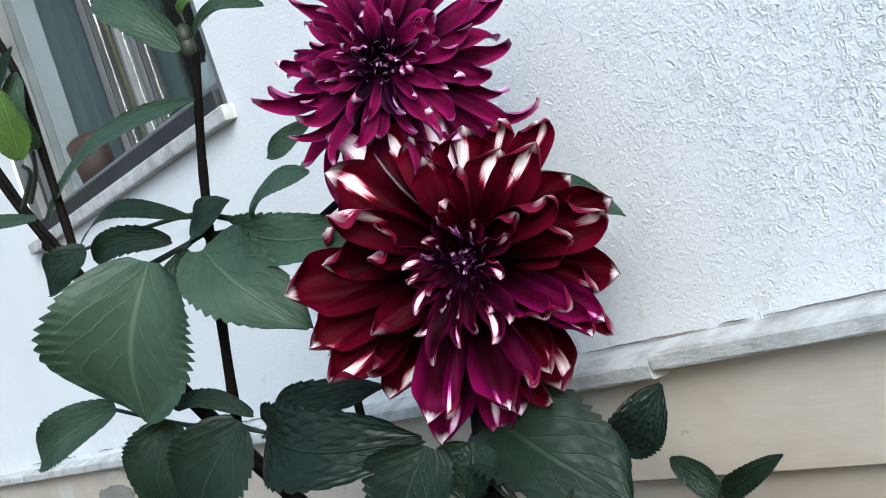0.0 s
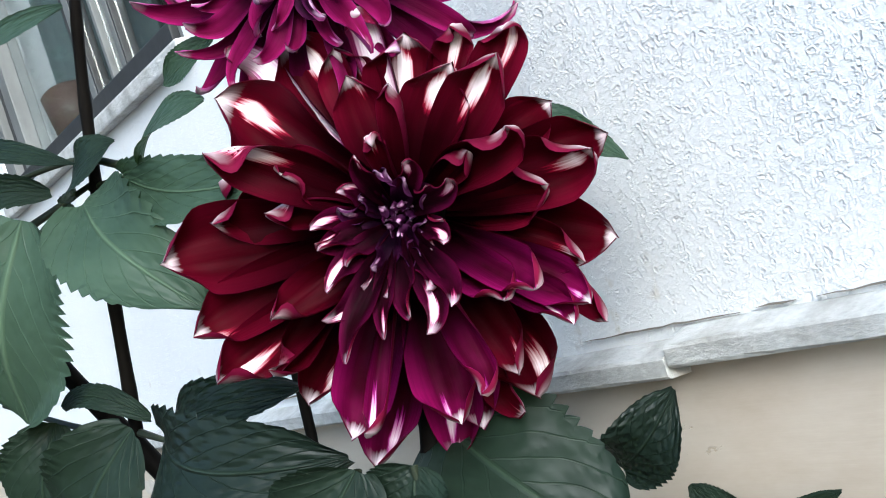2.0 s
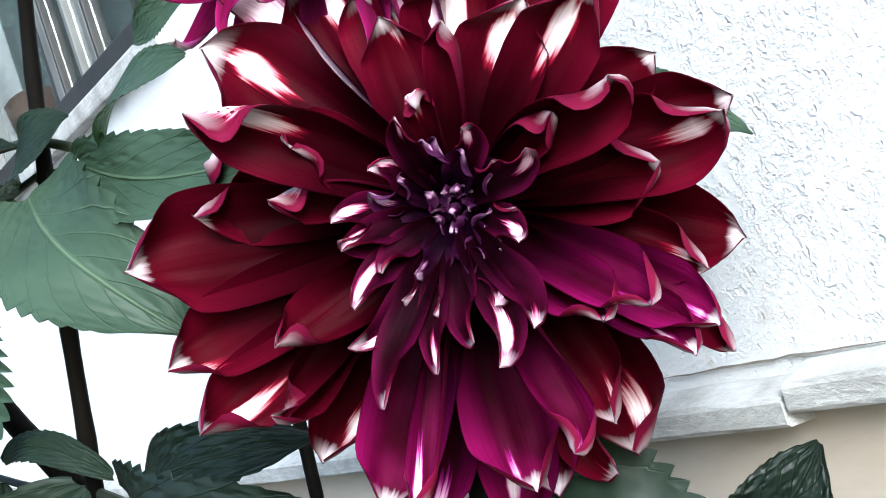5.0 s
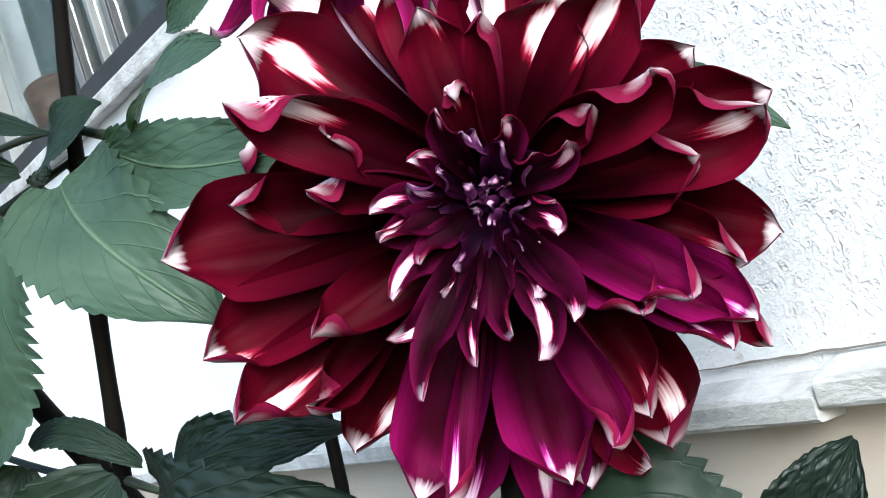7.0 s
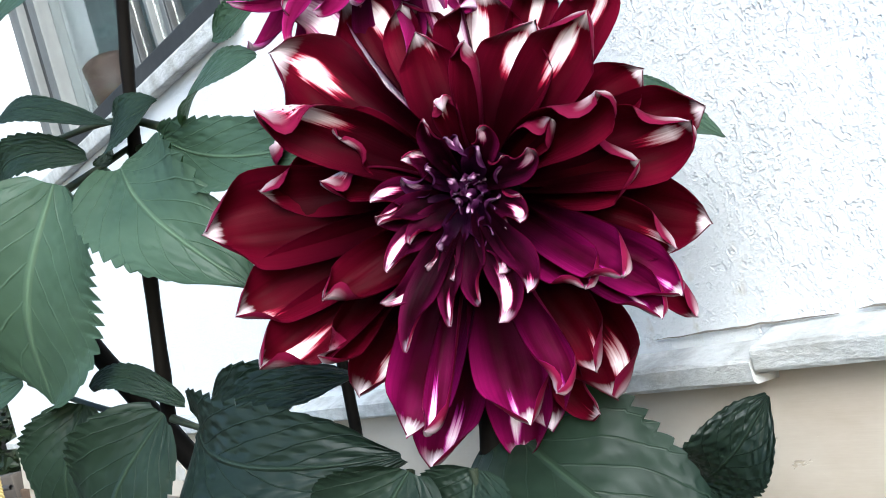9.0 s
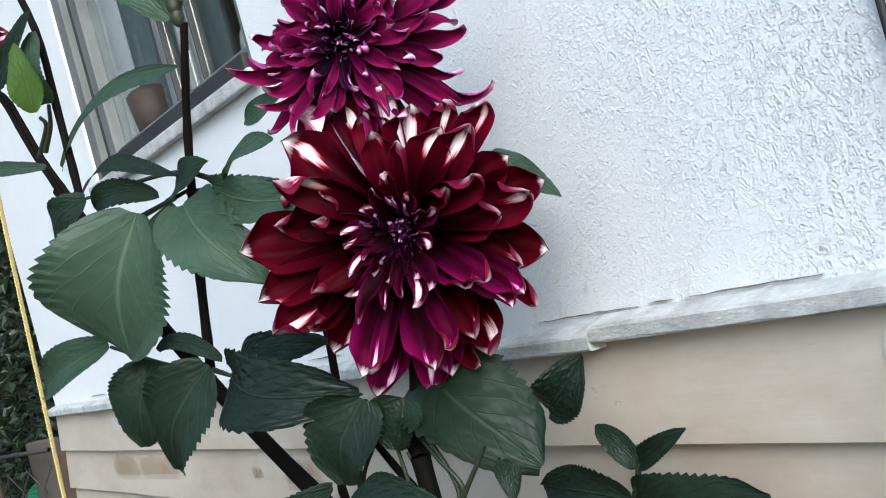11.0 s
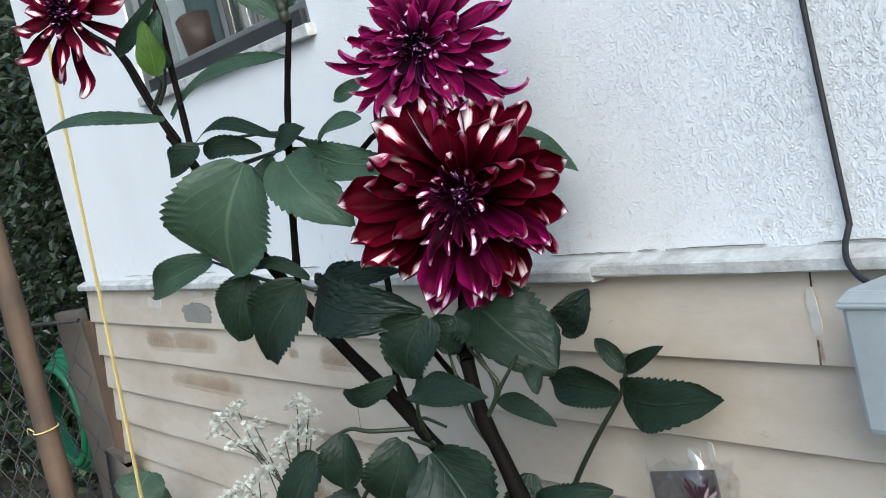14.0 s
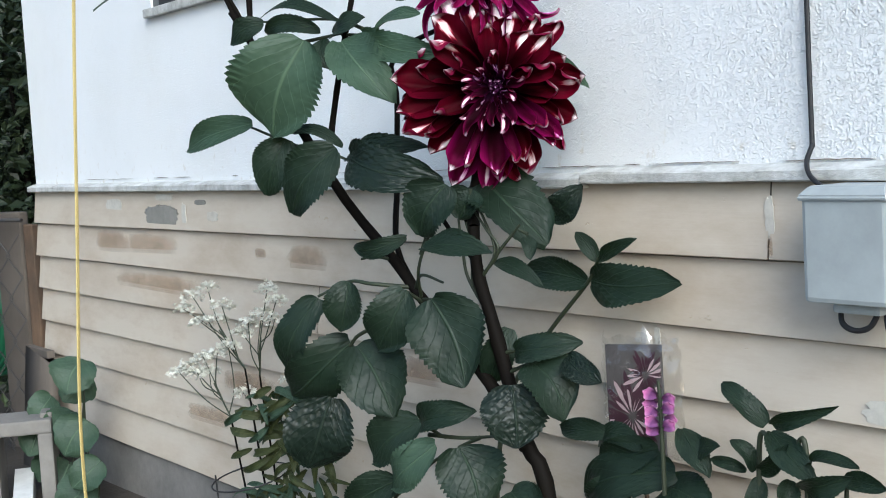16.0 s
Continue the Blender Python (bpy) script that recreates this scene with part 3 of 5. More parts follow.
for x0, x1 in ((WX0 + 0.105, -1.0105), (-0.9715, -0.9105), (-0.8995, -0.8625), (-0.8405, WX1 - 0.0345)):
    bm = bmesh.new()
    box(bm, (x0, 0.036, WZ0 + 0.041), (x1, 0.040, WZ1))
    p = part("pane", bm, glass, window)
    p.visible_shadow = False
rows = []
for k in range(60):
    x = WX0 + 0.07 + (-0.90 - WX0 - 0.07) * k / 59
    y = 0.105 + 0.012 * math.sin(k * 0.9) + 0.006 * math.sin(k * 2.3)
    rows.append([(x, y, WZ0 + 0.004), (x, y + 0.003 * math.sin(k * 1.7), WZ1)])
tagged(link("curtain", grid_mesh("curtain", rows), CURTAIN), "grey-green curtain hanging behind the window glass", "curtain")
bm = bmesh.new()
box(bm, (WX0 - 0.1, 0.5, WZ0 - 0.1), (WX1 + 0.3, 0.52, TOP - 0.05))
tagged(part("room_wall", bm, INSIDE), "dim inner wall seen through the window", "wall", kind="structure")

# ---- things on and by the wall ----
box_thing = thing("junction_box", "grey painted utility junction box on the siding", "utility box", (0.48, -0.045, 0.93))
bm = bmesh.new()
box(bm, (0.421, -0.080, 0.874), (0.529, -0.013, 0.987), 0.006)
part("body", bm, BOX_GREY, box_thing)
bm = bmesh.new()
vs = [bm.verts.new((x, y, z)) for z, x0, x1, y0, y1 in ((0.981, 0.4185, 0.5315, -0.083, -0.012), (0.986, 0.4185, 0.5315, -0.083, -0.012), (0.996, 0.427, 0.524, -0.074, -0.012)) for x, y in ((x0, y0), (x1, y0), (x1, y1), (x0, y1))]
for r in (0, 4):
    for i in range(4):
        bm.faces.new((vs[r + i], vs[r + (i + 1) % 4], vs[r + 4 + (i + 1) % 4], vs[r + 4 + i]))
bm.faces.new(vs[8:12])
bm.faces.new(vs[3::-1])
bmesh.ops.recalc_face_normals(bm, faces=bm.faces)
bmesh.ops.bevel(bm, geom=list(bm.edges), offset=0.0016, segments=2, affect="EDGES")
part("lid_rim", bm, BOX_GREY, box_thing, "overhanging hood")
bm = bmesh.new()
box(bm, (0.5295, -0.062, 0.908), (0.537, -0.036, 0.948), 0.002)
part("latch", bm, BLACK, box_thing, "black latch")
bm = bmesh.new()
box(bm, (0.446, -0.066, 0.863), (0.506, -0.026, 0.8735), 0.004)
part("gland", bm, BOX_GREY, box_thing)
tagged(tube("cable", [(0.385, -0.006, 2.6), (0.384, -0.006, 1.9), (0.381, -0.007, 1.5), (0.378, -0.007, 1.2), (0.379, -0.008, 1.05), (0.380, -0.010, 1.036), (0.383, -0.022, 1.021), (0.394, -0.034, 1.009), (0.408, -0.040, 0.999), (0.428, -0.043, 0.989)], 0.0029, 0.0029, BLACK, n=80),
       "black cable running down the stucco wall", "cable")
tagged(tube("cable", [(0.439, -0.04, 0.875), (0.445, -0.05, 0.852), (0.463, -0.052, 0.844), (0.481, -0.05, 0.849), (0.490, -0.046, 0.866)], 0.0031, 0.0031, BLACK), "black cable looping under the grey box", "cable")
tagged(tube("cable", [(0.497, -0.045, 0.866), (0.508, -0.05, 0.840), (0.540, -0.04, 0.815), (0.60, -0.025, 0.795), (0.80, -0.02, 0.78)], 0.0031, 0.0031, BLACK), "black cable leaving the grey box", "cable")


def twisted_rope(points, r, n=1300):
    line = smooth_path(points, n)
    rope_top = thing("rope", "yellow twisted rope hanging before the wall", "rope", points[-1])
    for s in range(3):
        ang = np.linspace(0, 2 * math.pi * 130, n) + s * 2 * math.pi / 3
        off = np.stack([np.cos(ang), np.sin(ang), 0 * ang], -1) * r * 0.58
        rows = []
        for q in line + off:
            a = np.linspace(0, 2 * math.pi, 6)
            rows.append(q + r * 0.50 * np.stack([np.cos(a), np.sin(a), 0 * a], -1))
        link("strand", grid_mesh("strand", rows), ROPE, rope_top)


twisted_rope([(-1.36, -0.13, 2.05), (-1.415, -0.165, 1.5), (-1.475, -0.185, 0.9), (-1.505, -0.20, 0.50), (-1.505, -0.20, 0.20)], 0.0040)

# worn spots on the boards
for cx, k, w, h, mat, seed, dz in ((-1.42, 0, 0.19, 0.050, GREY_PATCH, 1, -0.014), (-1.735, 1, 0.21, 0.064, BARE, 2, 0.006), (-1.500, 1, 0.34, 0.056, BARE, 3, 0.006),
                                   (-1.490, 2, 0.50, 0.052, BARE, 5, 0.006), (-0.775, 1, 0.16, 0.060, BARE, 7, 0.002), (-0.962, 1, 0.05, 0.022, BARE, 8, 0.006), (-0.43, 3, 0.14, 0.07, BARE, 9, 0.0),
                                   (0.316, 0, 0.013, 0.050, FILLER, 10, 0.004), (0.319, 0, 0.007, 0.03, BARE, 11, -0.028), (-0.965, 5, 0.022, 0.044, FILLER, 12, 0.0), (-1.30, 0, 0.022, 0.050, FILLER, 13, -0.010),
                                   (-1.41, 0, 0.10, 0.014, FILLER, 15, 0.026), (-1.22, 0, 0.06, 0.012, GREY_PATCH, 16, 0.016), (-1.16, 0, 0.05, 0.02, FILLER, 17, -0.012), (-1.70, 0, 0.10, 0.03, FILLER, 18, 0.008),
                                   (-1.05, 4, 0.26, 0.06, BARE, 19, 0.0), (-1.25, 5, 0.22, 0.05, BARE, 20, 0.0), (0.09, 2, 0.022, 0.016, FILLER, 23, 0.022), (0.12, 2, 0.010, 0.024, FILLER, 24, 0.026),
                                   (0.50, 2, 0.12, 0.030, FILLER, 25, -0.026)):
    zc = 0.9955 - LAP * (k + 0.5) + dz
    y = -0.0040 - 0.0118 * (0.9955 - LAP * k + 0.004 - zc) / (LAP + 0.004) - 0.0014
    ragged("paint_patch", cx, zc, w, h, y, mat, seed, boards[k], "worn paint patch")

# ---- inside the window ----
bm = bmesh.new()
bmesh.ops.create_cone(bm, cap_ends=True, segments=28, radius1=0.030, radius2=0.040, depth=0.075, matrix=Matrix.Translation((-1.262, 0.085, 1.462)))
bmesh.ops.create_uvsphere(bm, u_segments=20, v_segments=10, radius=0.039, matrix=Matrix.Translation((-1.262, 0.085, 1.497)) @ Matrix.Diagonal((1, 1, 0.45, 1)))
pot = tagged(part("flower_pot", bm, POT, smooth=True), "brown clay pot standing inside the window", "pot")
bm = bmesh.new()
for k in range(7):
    rnd = random.Random(k)
    bmesh.ops.create_uvsphere(bm, u_segments=10, v_segments=7, radius=0.012 + 0.010 * rnd.random(), matrix=Matrix.Translation((-0.80 + 0.026 * k, 0.085 + 0.01 * rnd.random(), 1.43 + 0.06 * rnd.random())) @ Matrix.Diagonal((1, 0.6, 1.5, 1)))
tagged(part("ornament", bm, BOX_GREY, smooth=True), "cluttered glass ornaments behind the window pane", "ornament")
for k, (x, z) in enumerate(((-0.72, 1.412), (-0.66, 1.412))):
    rows = []
    for a in np.linspace(0, 2 * math.pi, 17):
        rows.append([(x + r * math.cos(a), 0.07 + r * math.sin(a), z + h) for r, h in ((0.010, 0.0), (0.013, 0.004), (0.013, 0.05), (0.006, 0.07), (0.006, 0.085))])
    tagged(link("bottle", grid_mesh("bottle", rows), (BOX_GREY, SASH)[k]), "small bottle standing behind the window pane", "bottle", "bottles behind the pane")

# ---- garden beyond the corner ----
post = thing("fence_post", "brown round wooden garden post with a wire tied round it", "post", (-1.265, -0.1, 0.0))
tube("pole", [(-1.272, -0.1, 0.0), (-1.264, -0.1, 0.5), (-1.257, -0.1, 1.0), (-1.250, -0.1, 1.5)], 0.022, 0.020, POST_WOOD, post, n=60, sides=18, knots=0.10)
tube("wire_tie", [(-1.260 + 0.0235 * math.cos(a), -0.1 + 0.0235 * math.sin(a), 0.765 + 0.003 * math.sin(a)) for a in np.linspace(0, 2 * math.pi, 13)], 0.0016, 0.0016, ROPE, post, n=40, sides=6)
tube("wire_tie", [(-1.279, -0.114, 0.765), (-1.290, -0.118, 0.772), (-1.300, -0.115, 0.760)], 0.0014, 0.0014, ROPE, post, n=10, sides=6)

plank_post = thing("fence_board", "grey weathered upright board behind the chain-link fence", "board", (-1.31, 0.04, 0.0))
bm = bmesh.new()
box(bm, (-1.350, 0.03, 0.0), (-1.268, 0.052, 0.955), 0.004)
part("plank", bm, OLD_WOOD, plank_post)
bm = bmesh.new()
box(bm, (-1.262, 0.032, 0.0), (-1.232, 0.050, 0.93), 0.004)
part("plank", bm, POST_WOOD, plank_post, "split brown plank")

fence = thing("chain_link_fence", "rusty grey chain-link wire fence beside the house", "fence", (-1.6, 0.0, 0.0))
for k in range(23):
    zig = [(-2.05 + 0.035 * k + (0.035 if (i + k) % 2 else 0.0), 0.006 + (0.004 if (i + k) % 2 else -0.004), 0.02 + 0.0425 * i) for i in range(22)]
    rows = []
    for q in zig:
        a = np.linspace(0, 2 * math.pi, 6)
        rows.append(np.array(q) + 0.0017 * np.stack([np.cos(a), np.sin(a), 0 * a], -1))
    link("wire", grid_mesh("wire", rows), METAL, fence)
tube("rail", [(-2.1, 0.0, 0.94), (-1.6, 0.0, 0.945), (-1.22, 0.0, 0.94)], 0.004, 0.004, METAL, fence, n=10)

lean = thing("leaning_board", "grey weathered board leaning on the corner of the siding", "board", (-1.07, -0.06, 0.0))
rows = []
for k in range(25):
    z = 0.705 * k / 24
    jag = 0.006 * noise.noise(Vector((z * 22, 1, 0))) + 0.004 * noise.noise(Vector((z * 70, 2, 0)))
    y = -0.10 + 0.07 * k / 24
    rows.append([(-1.165, y, z), (-1.165, y - 0.016, z), (-1.005 + jag - 0.03 * (k / 24) ** 4, y - 0.016, z - 0.02 * k / 24), (-1.005 + jag - 0.03 * (k / 24) ** 4, y, z - 0.02 * k / 24), (-1.165, y, z)])
link("plank", grid_mesh("plank", rows), OLD_WOOD, lean)
bm = bmesh.new()
box(bm, (-1.165, -0.0455, 0.690), (-1.045, -0.0305, 0.704), 0.002)
part("cap", bm, OLD_WOOD, lean)

hose = thing("garden_hose", "green garden hose coiled and hung on the fence", "hose", (-1.50, 0.09, 0.80))
for k in range(5):
    a0 = 0.9 * k
    tube("coil", [(-1.50 + (0.060 + 0.006 * k) * math.cos(a), 0.085 + 0.009 * k, 0.735 + (0.10 + 0.007 * k) * math.sin(a)) for a in np.linspace(a0, a0 + 2 * math.pi, 15)], 0.0085, 0.0085, HOSE, hose, n=50, sides=8)
tube("hook", [(-1.50, 0.05, 0.842), (-1.50, 0.10, 0.828), (-1.50, 0.13, 0.850)], 0.004, 0.004, METAL, hose, n=12)


def concrete_block(height):
    """A hollow block on its side wall: shells, ends and a web, open through its two cells."""
    bm = bmesh.new()
    t = 0.024
    box(bm, (-0.10, -0.05, 0.0), (0.10, 0.05, t), 0.004)
    box(bm, (-0.10, -0.05, height - t), (0.10, 0.05, height), 0.004)
    for x in (-0.10, -0.5 * t, 0.10 - t):
        box(bm, (x, -0.049, t - 0.001), (x + t, 0.049, height - t + 0.001), 0.004)
    for x in (-0.10, 0.08):
        box(bm, (x, -0.03, height - 0.002), (x + 0.020, 0.03, height + 0.008), 0.003)
    return bm


corner_things = [post, plank_post, fence, hose]
for k in range(3):
    pile = Matrix.Translation((-0.950 - 0.006 * k, -0.290 + 0.004 * k, 0.2115 * k)) @ Matrix.Rotation(radians(42 + 3 * k), 4, "Z")
    bm = concrete_block(0.2030)
    bmesh.ops.transform(bm, matrix=pile, verts=bm.verts)
    corner_things.append(part("concrete_block", bm, CONCRETE))
    tagged(corner_things[-1], "grey hollow concrete block stacked beside the wall", "concrete block", "stacked concrete blocks")
bm = bmesh.new()
box(bm, (-0.016, -0.40, -0.022), (0.016, 0.06, 0.022), 0.002)
bmesh.ops.transform(bm, matrix=pile @ Matrix.Translation((0.044, 0.0, 0.075)) @ Matrix.Rotation(radians(6), 4, "X") @ Matrix.Rotation(radians(4), 4, "Z"), verts=bm.verts)
corner_things.append(part("wooden_lath", bm, WHITE_WOOD))
tagged(corner_things[-1], "white painted lath pushed through a concrete block", "lath")


def leaf_cloud(name, centre, size, count, leaf, mats, seed, label, category, trunk=True, flat=0.0):
    """A bush: trunk with limbs and a crown of many small leaves with gaps."""
    rnd = random.Random(seed)
    bush = thing(name, label, category, (centre[0], centre[1], 0.0))
    tips = []
    for k in range(9):
        a = k * 2.4
        tip = (centre[0] + 0.75 * size[0] * math.cos(a) * rnd.random(), centre[1] + 0.75 * size[1] * math.sin(a) * rnd.random(), centre[2] + size[2] * rnd.uniform(-0.5, 0.8))
        mid = (0.6 * centre[0] + 0.4 * tip[0], 0.6 * centre[1] + 0.4 * tip[1], 0.45 * tip[2])
        tube("limb", [(centre[0] + 0.02 * k, centre[1], 0.0), mid, tip], 0.022, 0.005, STEM_DARK, bush, n=10, sides=6)
        tips += [tip, mid]
    verts, faces = [], []
    for k in range(count):
        c = rnd.choice(tips)
        p = Vector((c[0] + rnd.gauss(0, 0.30) * size[0], c[1] + rnd.gauss(0, 0.30) * size[1], max(0.03, c[2] + rnd.gauss(0, 0.30) * size[2])))
        m = Matrix.Translation(p) @ Euler((rnd.uniform(-1.2, 1.2), rnd.uniform(-1.2, 1.2), rnd.uniform(0, 6.28))).to_matrix().to_4x4()
        s = leaf * rnd.uniform(0.6, 1.3)
        b = len(verts)
        for q in ((0, 0, 0), (0.28 * s, 0.4 * s, 0.05 * s), (0, s, -0.12 * s), (-0.28 * s, 0.4 * s, 0.05 * s)):
            verts.append(tuple(m @ Vector(q)))
        faces.append((b, b + 1, b + 2, b + 3))
    me = bpy.data.meshes.new("leaves")
    me.from_pydata(verts, [], faces)
    ob = link("leaves", me, mats, bush)
    ob["kind"] = "stuff"
    return bush


corner_things.append(leaf_cloud("bush", (-2.05, 0.75, 0.95), (0.50, 0.45, 0.62), 34000, 0.036, BUSH, 5, "dense dark green bush behind the fence", "bush"))
corner_things.append(leaf_cloud("bush", (-2.9, 1.9, 1.5), (1.0, 0.7, 1.2), 34000, 0.055, BUSH, 6, "tall dark bush behind the house corner", "bush"))
corner_things.append(leaf_cloud("bush", (-1.62, 0.35, 0.35), (0.22, 0.2, 0.3), 2600, 0.035, BUSH_LIGHT, 7, "low light-leaved bush by the house corner", "bush"))
corner_things.append(leaf_cloud("bush", (-3.6, 0.4, 1.2), (0.8, 0.7, 1.1), 26000, 0.055, BUSH, 8, "dark hedge bush at the end of the garden", "bush"))

# ---- dark shed at the end of the garden ----
shed = thing("garden_shed", "dark weathered plank shed behind the bushes", "shed", (-5.2, 1.6, 0.0))
for k in range(30):
    rnd = random.Random(1500 + k)
    bm = bmesh.new()
    box(bm, (-4.72 + rnd.uniform(-0.004, 0.004), -1.4 + 0.2 * k, 0.0), (-4.69 + rnd.uniform(-0.004, 0.004), -1.206 + 0.2 * k, 3.3 + rnd.uniform(-0.02, 0.02)), 0.004)
    part("plank", bm, SHED_WOOD, shed)
bm = bmesh.new()
box(bm, (-6.4, -1.4, 0.0), (-4.73, 4.6, 3.25), 0.01)
part("body", bm, SHED_WOOD, shed)
bm = bmesh.new()
box(bm, (-6.6, -1.6, 3.33), (-4.5, 4.8, 3.45), 0.01)
part("roof", bm, SHED_WOOD, shed, "dark flat roof")

settle(corner_things + [shed], (-1.165, 0.0, 1.0), (LEFT, 0.0, 1.0), 1.42, 19)
settle([lean], (-1.165, 0.0, 1.0), (LEFT, 0.0, 1.0), 1.42, 0)

# ---- package in a clear bag ----
bag = thing("picture_package", "clear crinkled bag with a dark dahlia picture card inside", "package", (0.13, -0.05, 0.66))
turn = Matrix.Translation((0.126, -0.055, 0.728)) @ Euler((radians(-4), radians(-3), radians(14))).to_matrix().to_4x4() @ Matrix.Diagonal((1.15, 1.15, 1.18, 1))
bm = bmesh.new()
box(bm, (-0.036, -0.0012, -0.056), (0.036, 0.0012, 0.060))
bmesh.ops.transform(bm, matrix=turn, verts=bm.verts)
part("card", bm, CARD, bag)
for k in range(96):
    rnd = random.Random(900 + k)
    cx, cz, n0, r = (-0.004, -0.016, 64, 0.040) if k < 64 else (0.016, 0.028, 32, 0.026)
    a = 2.39996 * k + rnd.uniform(-0.1, 0.1)
    bm = bmesh.new()
    r1 = r * rnd.uniform(0.55, 1.25)
    ring = [(0.15, 0.0), (0.6, 0.075), (0.9, 0.045), (1.0, 0.0), (0.9, -0.045), (0.6, -0.075)]
    vs = [bm.verts.new((max(-0.0355, min(0.0355, cx + r1 * (p * math.cos(a) - q * math.sin(a)))), -0.0016 - 0.00001 * k, cz + r1 * (p * math.sin(a) + q * math.cos(a)))) for p, q in ring]
    bm.faces.new(vs)
    bmesh.ops.transform(bm, matrix=turn, verts=bm.verts)
    part("printed_petal", bm, PRINT_PALE if k % 4 == 0 else PRINT_DARK, bag)
for side_y, seed in ((-0.006, 3), (0.007, 9)):
    rows = []
    for i in range(19):
        row = []
        for j in range(17):
            u, v = j / 16 - 0.5, i / 18 - 0.5
            puff = side_y * (1 - (2 * u) ** 4) * (1 - (2 * v) ** 6)
            cr = 0.0065 * noise.noise(Vector((u * 9, v * 9, seed))) + 0.0060 * noise.noise(Vector((u * 20, v * 24, seed))) * (1 + 1.2 * (v > 0.3))
            row.append(turn @ Vector((0.010 + 0.100 * u + 0.004 * noise.noise(Vector((v * 6, seed, 0))), puff + cr, 0.004 + 0.128 * v + 0.022 * noise.noise(Vector((u * 9, seed, 5))) * max(0.0, v - 0.2) / 0.3)))
        rows.append(row)
    f_ob = link("film", grid_mesh("film", rows), film, bag, "crinkled clear film")
    f_ob.visible_shadow = False
tube("stake", [(0.128, -0.045, 0.0), (0.128, -0.046, 0.4), (0.13, -0.047, 0.70)], 0.003, 0.003, POST_WOOD, bag, n=8)


# ---- plants: petals, leaves, stems ----
def petal_points(length, width, lift0, lift1, curl, cup, twist, sway, rows=17, cols=9, ruffle=0.0, seed=0, narrow=0.2, peak=0.55, base=0.004, hook=0.0, roll=1.5, fit=False, pinch=0.78, shut=1.0, blunt=2.2):
    """A petal that starts at the origin, runs along +x and faces +z: a channelled foot, a broad blade and a rolled tip.
    hook: how far the tip swings aside; roll: how far the margins roll in at the tip; fit: reach length in x."""
    rnd = random.Random(seed)
    ph = rnd.random() * 6
    bend = rnd.uniform(0.5, 0.62)

    def course(v):
        tip = max(0.0, (v - pinch + 0.08) / (1.08 - pinch))
        a = lift0 + (lift1 - lift0) * min(1, v / bend) + curl * tip ** 1.3
        yaw = sway * v * v + 0.05 * math.sin(5 * v + ph) + hook * tip ** 1.2
        return a, yaw

    if fit:
        run = sum(math.cos(lift0 + (lift1 - lift0) * min(1, k / (rows - 1) / bend)) for k in range(rows)) / rows
        length = length / max(run, 0.4)
    pts = []
    x, y, z = base, 0.0, 0.0
    step = length / (rows - 1)
    for k in range(rows):
        v = k / (rows - 1)
        a, yaw = course(v)
        if v < peak:
            w = narrow + (1 - narrow) * math.sin(0.5 * math.pi * v / peak) ** 1.5
        else:
            s = (v - peak) / (1 - peak)
            w = (1 - s ** blunt) ** 0.55 * (1 - 0.10 * s) + 0.014
        w = w * width * 0.5
        tip = max(0.0, (v - pinch) / (1 - pinch))
        tw = twist * (max(0, v - 0.5) / 0.5) ** 1.5
        c = cup * (1.35 - shut * min(1, v / 0.7)) + roll * tip ** 0.8
        d = (math.cos(a) * math.cos(yaw), math.cos(a) * math.sin(yaw), math.sin(a))
        nrm = (-math.sin(a), 0, math.cos(a))
        lat = (-math.sin(yaw), math.cos(yaw), 0)
        row = []
        for j in range(cols):
            u = 2 * j / (cols - 1) - 1
            ang = c * u
            la = w * math.sin(ang) / c
            up = w * (1 - math.cos(ang)) / c
            up += ruffle * width * math.sin(7 * v + ph + 2.0 * u) * abs(u) * min(1, 2 * v)
            up += 0.085 * w * math.cos(9 * u) * (1 - abs(u)) * min(1, 3 * v)
            l2 = la * math.cos(tw) - up * math.sin(tw)
            u2 = la * math.sin(tw) + up * math.cos(tw)
            row.append((x + lat[0] * l2 + nrm[0] * u2, y + lat[1] * l2, z + nrm[2] * u2))
        pts.append(row)
        x, y, z = x + d[0] * step, y + d[1] * step, z + d[2] * step
    return np.array(pts)


def petal_mesh(pts, front, back, thick=0.00035):
    """Two skins, the inner face and the paler reverse."""
    n, m, _ = pts.shape
    along = np.gradient(pts, axis=0)
    over = np.gradient(pts, axis=1)
    nr = np.cross(along, over)
    nr /= np.maximum(np.linalg.norm(nr, axis=2, keepdims=True), 1e-12)
    verts = np.concatenate([pts.reshape(-1, 3), (pts - nr * thick).reshape(-1, 3)])
    quads = [(k * m + j, (k + 1) * m + j, (k + 1) * m + j + 1, k * m + j + 1) for k in range(n - 1) for j in range(m - 1)]
    o = n * m
    me = bpy.data.meshes.new("petal")
    me.from_pydata(verts.tolist(), [], quads + [tuple(o + i for i in reversed(q)) for q in quads])
    layer = me.uv_layers.new(name="UVMap")
    idx = np.zeros(len(me.loops), dtype=np.int32)
    me.loops.foreach_get("vertex_index", idx)
    idx = idx % o
    layer.data.foreach_set("uv", np.stack([(idx % m) / (m - 1), (idx // m) / (n - 1)], axis=1).astype(np.float32).ravel())
    me.materials.append(front)
    me.materials.append(back)
    me.polygons.foreach_set("material_index", np.repeat(np.array([0, 1], dtype=np.int32), len(quads)))
    me.polygons.foreach_set("use_smooth", np.ones(2 * len(quads), dtype=bool))
    me.update()
    return me


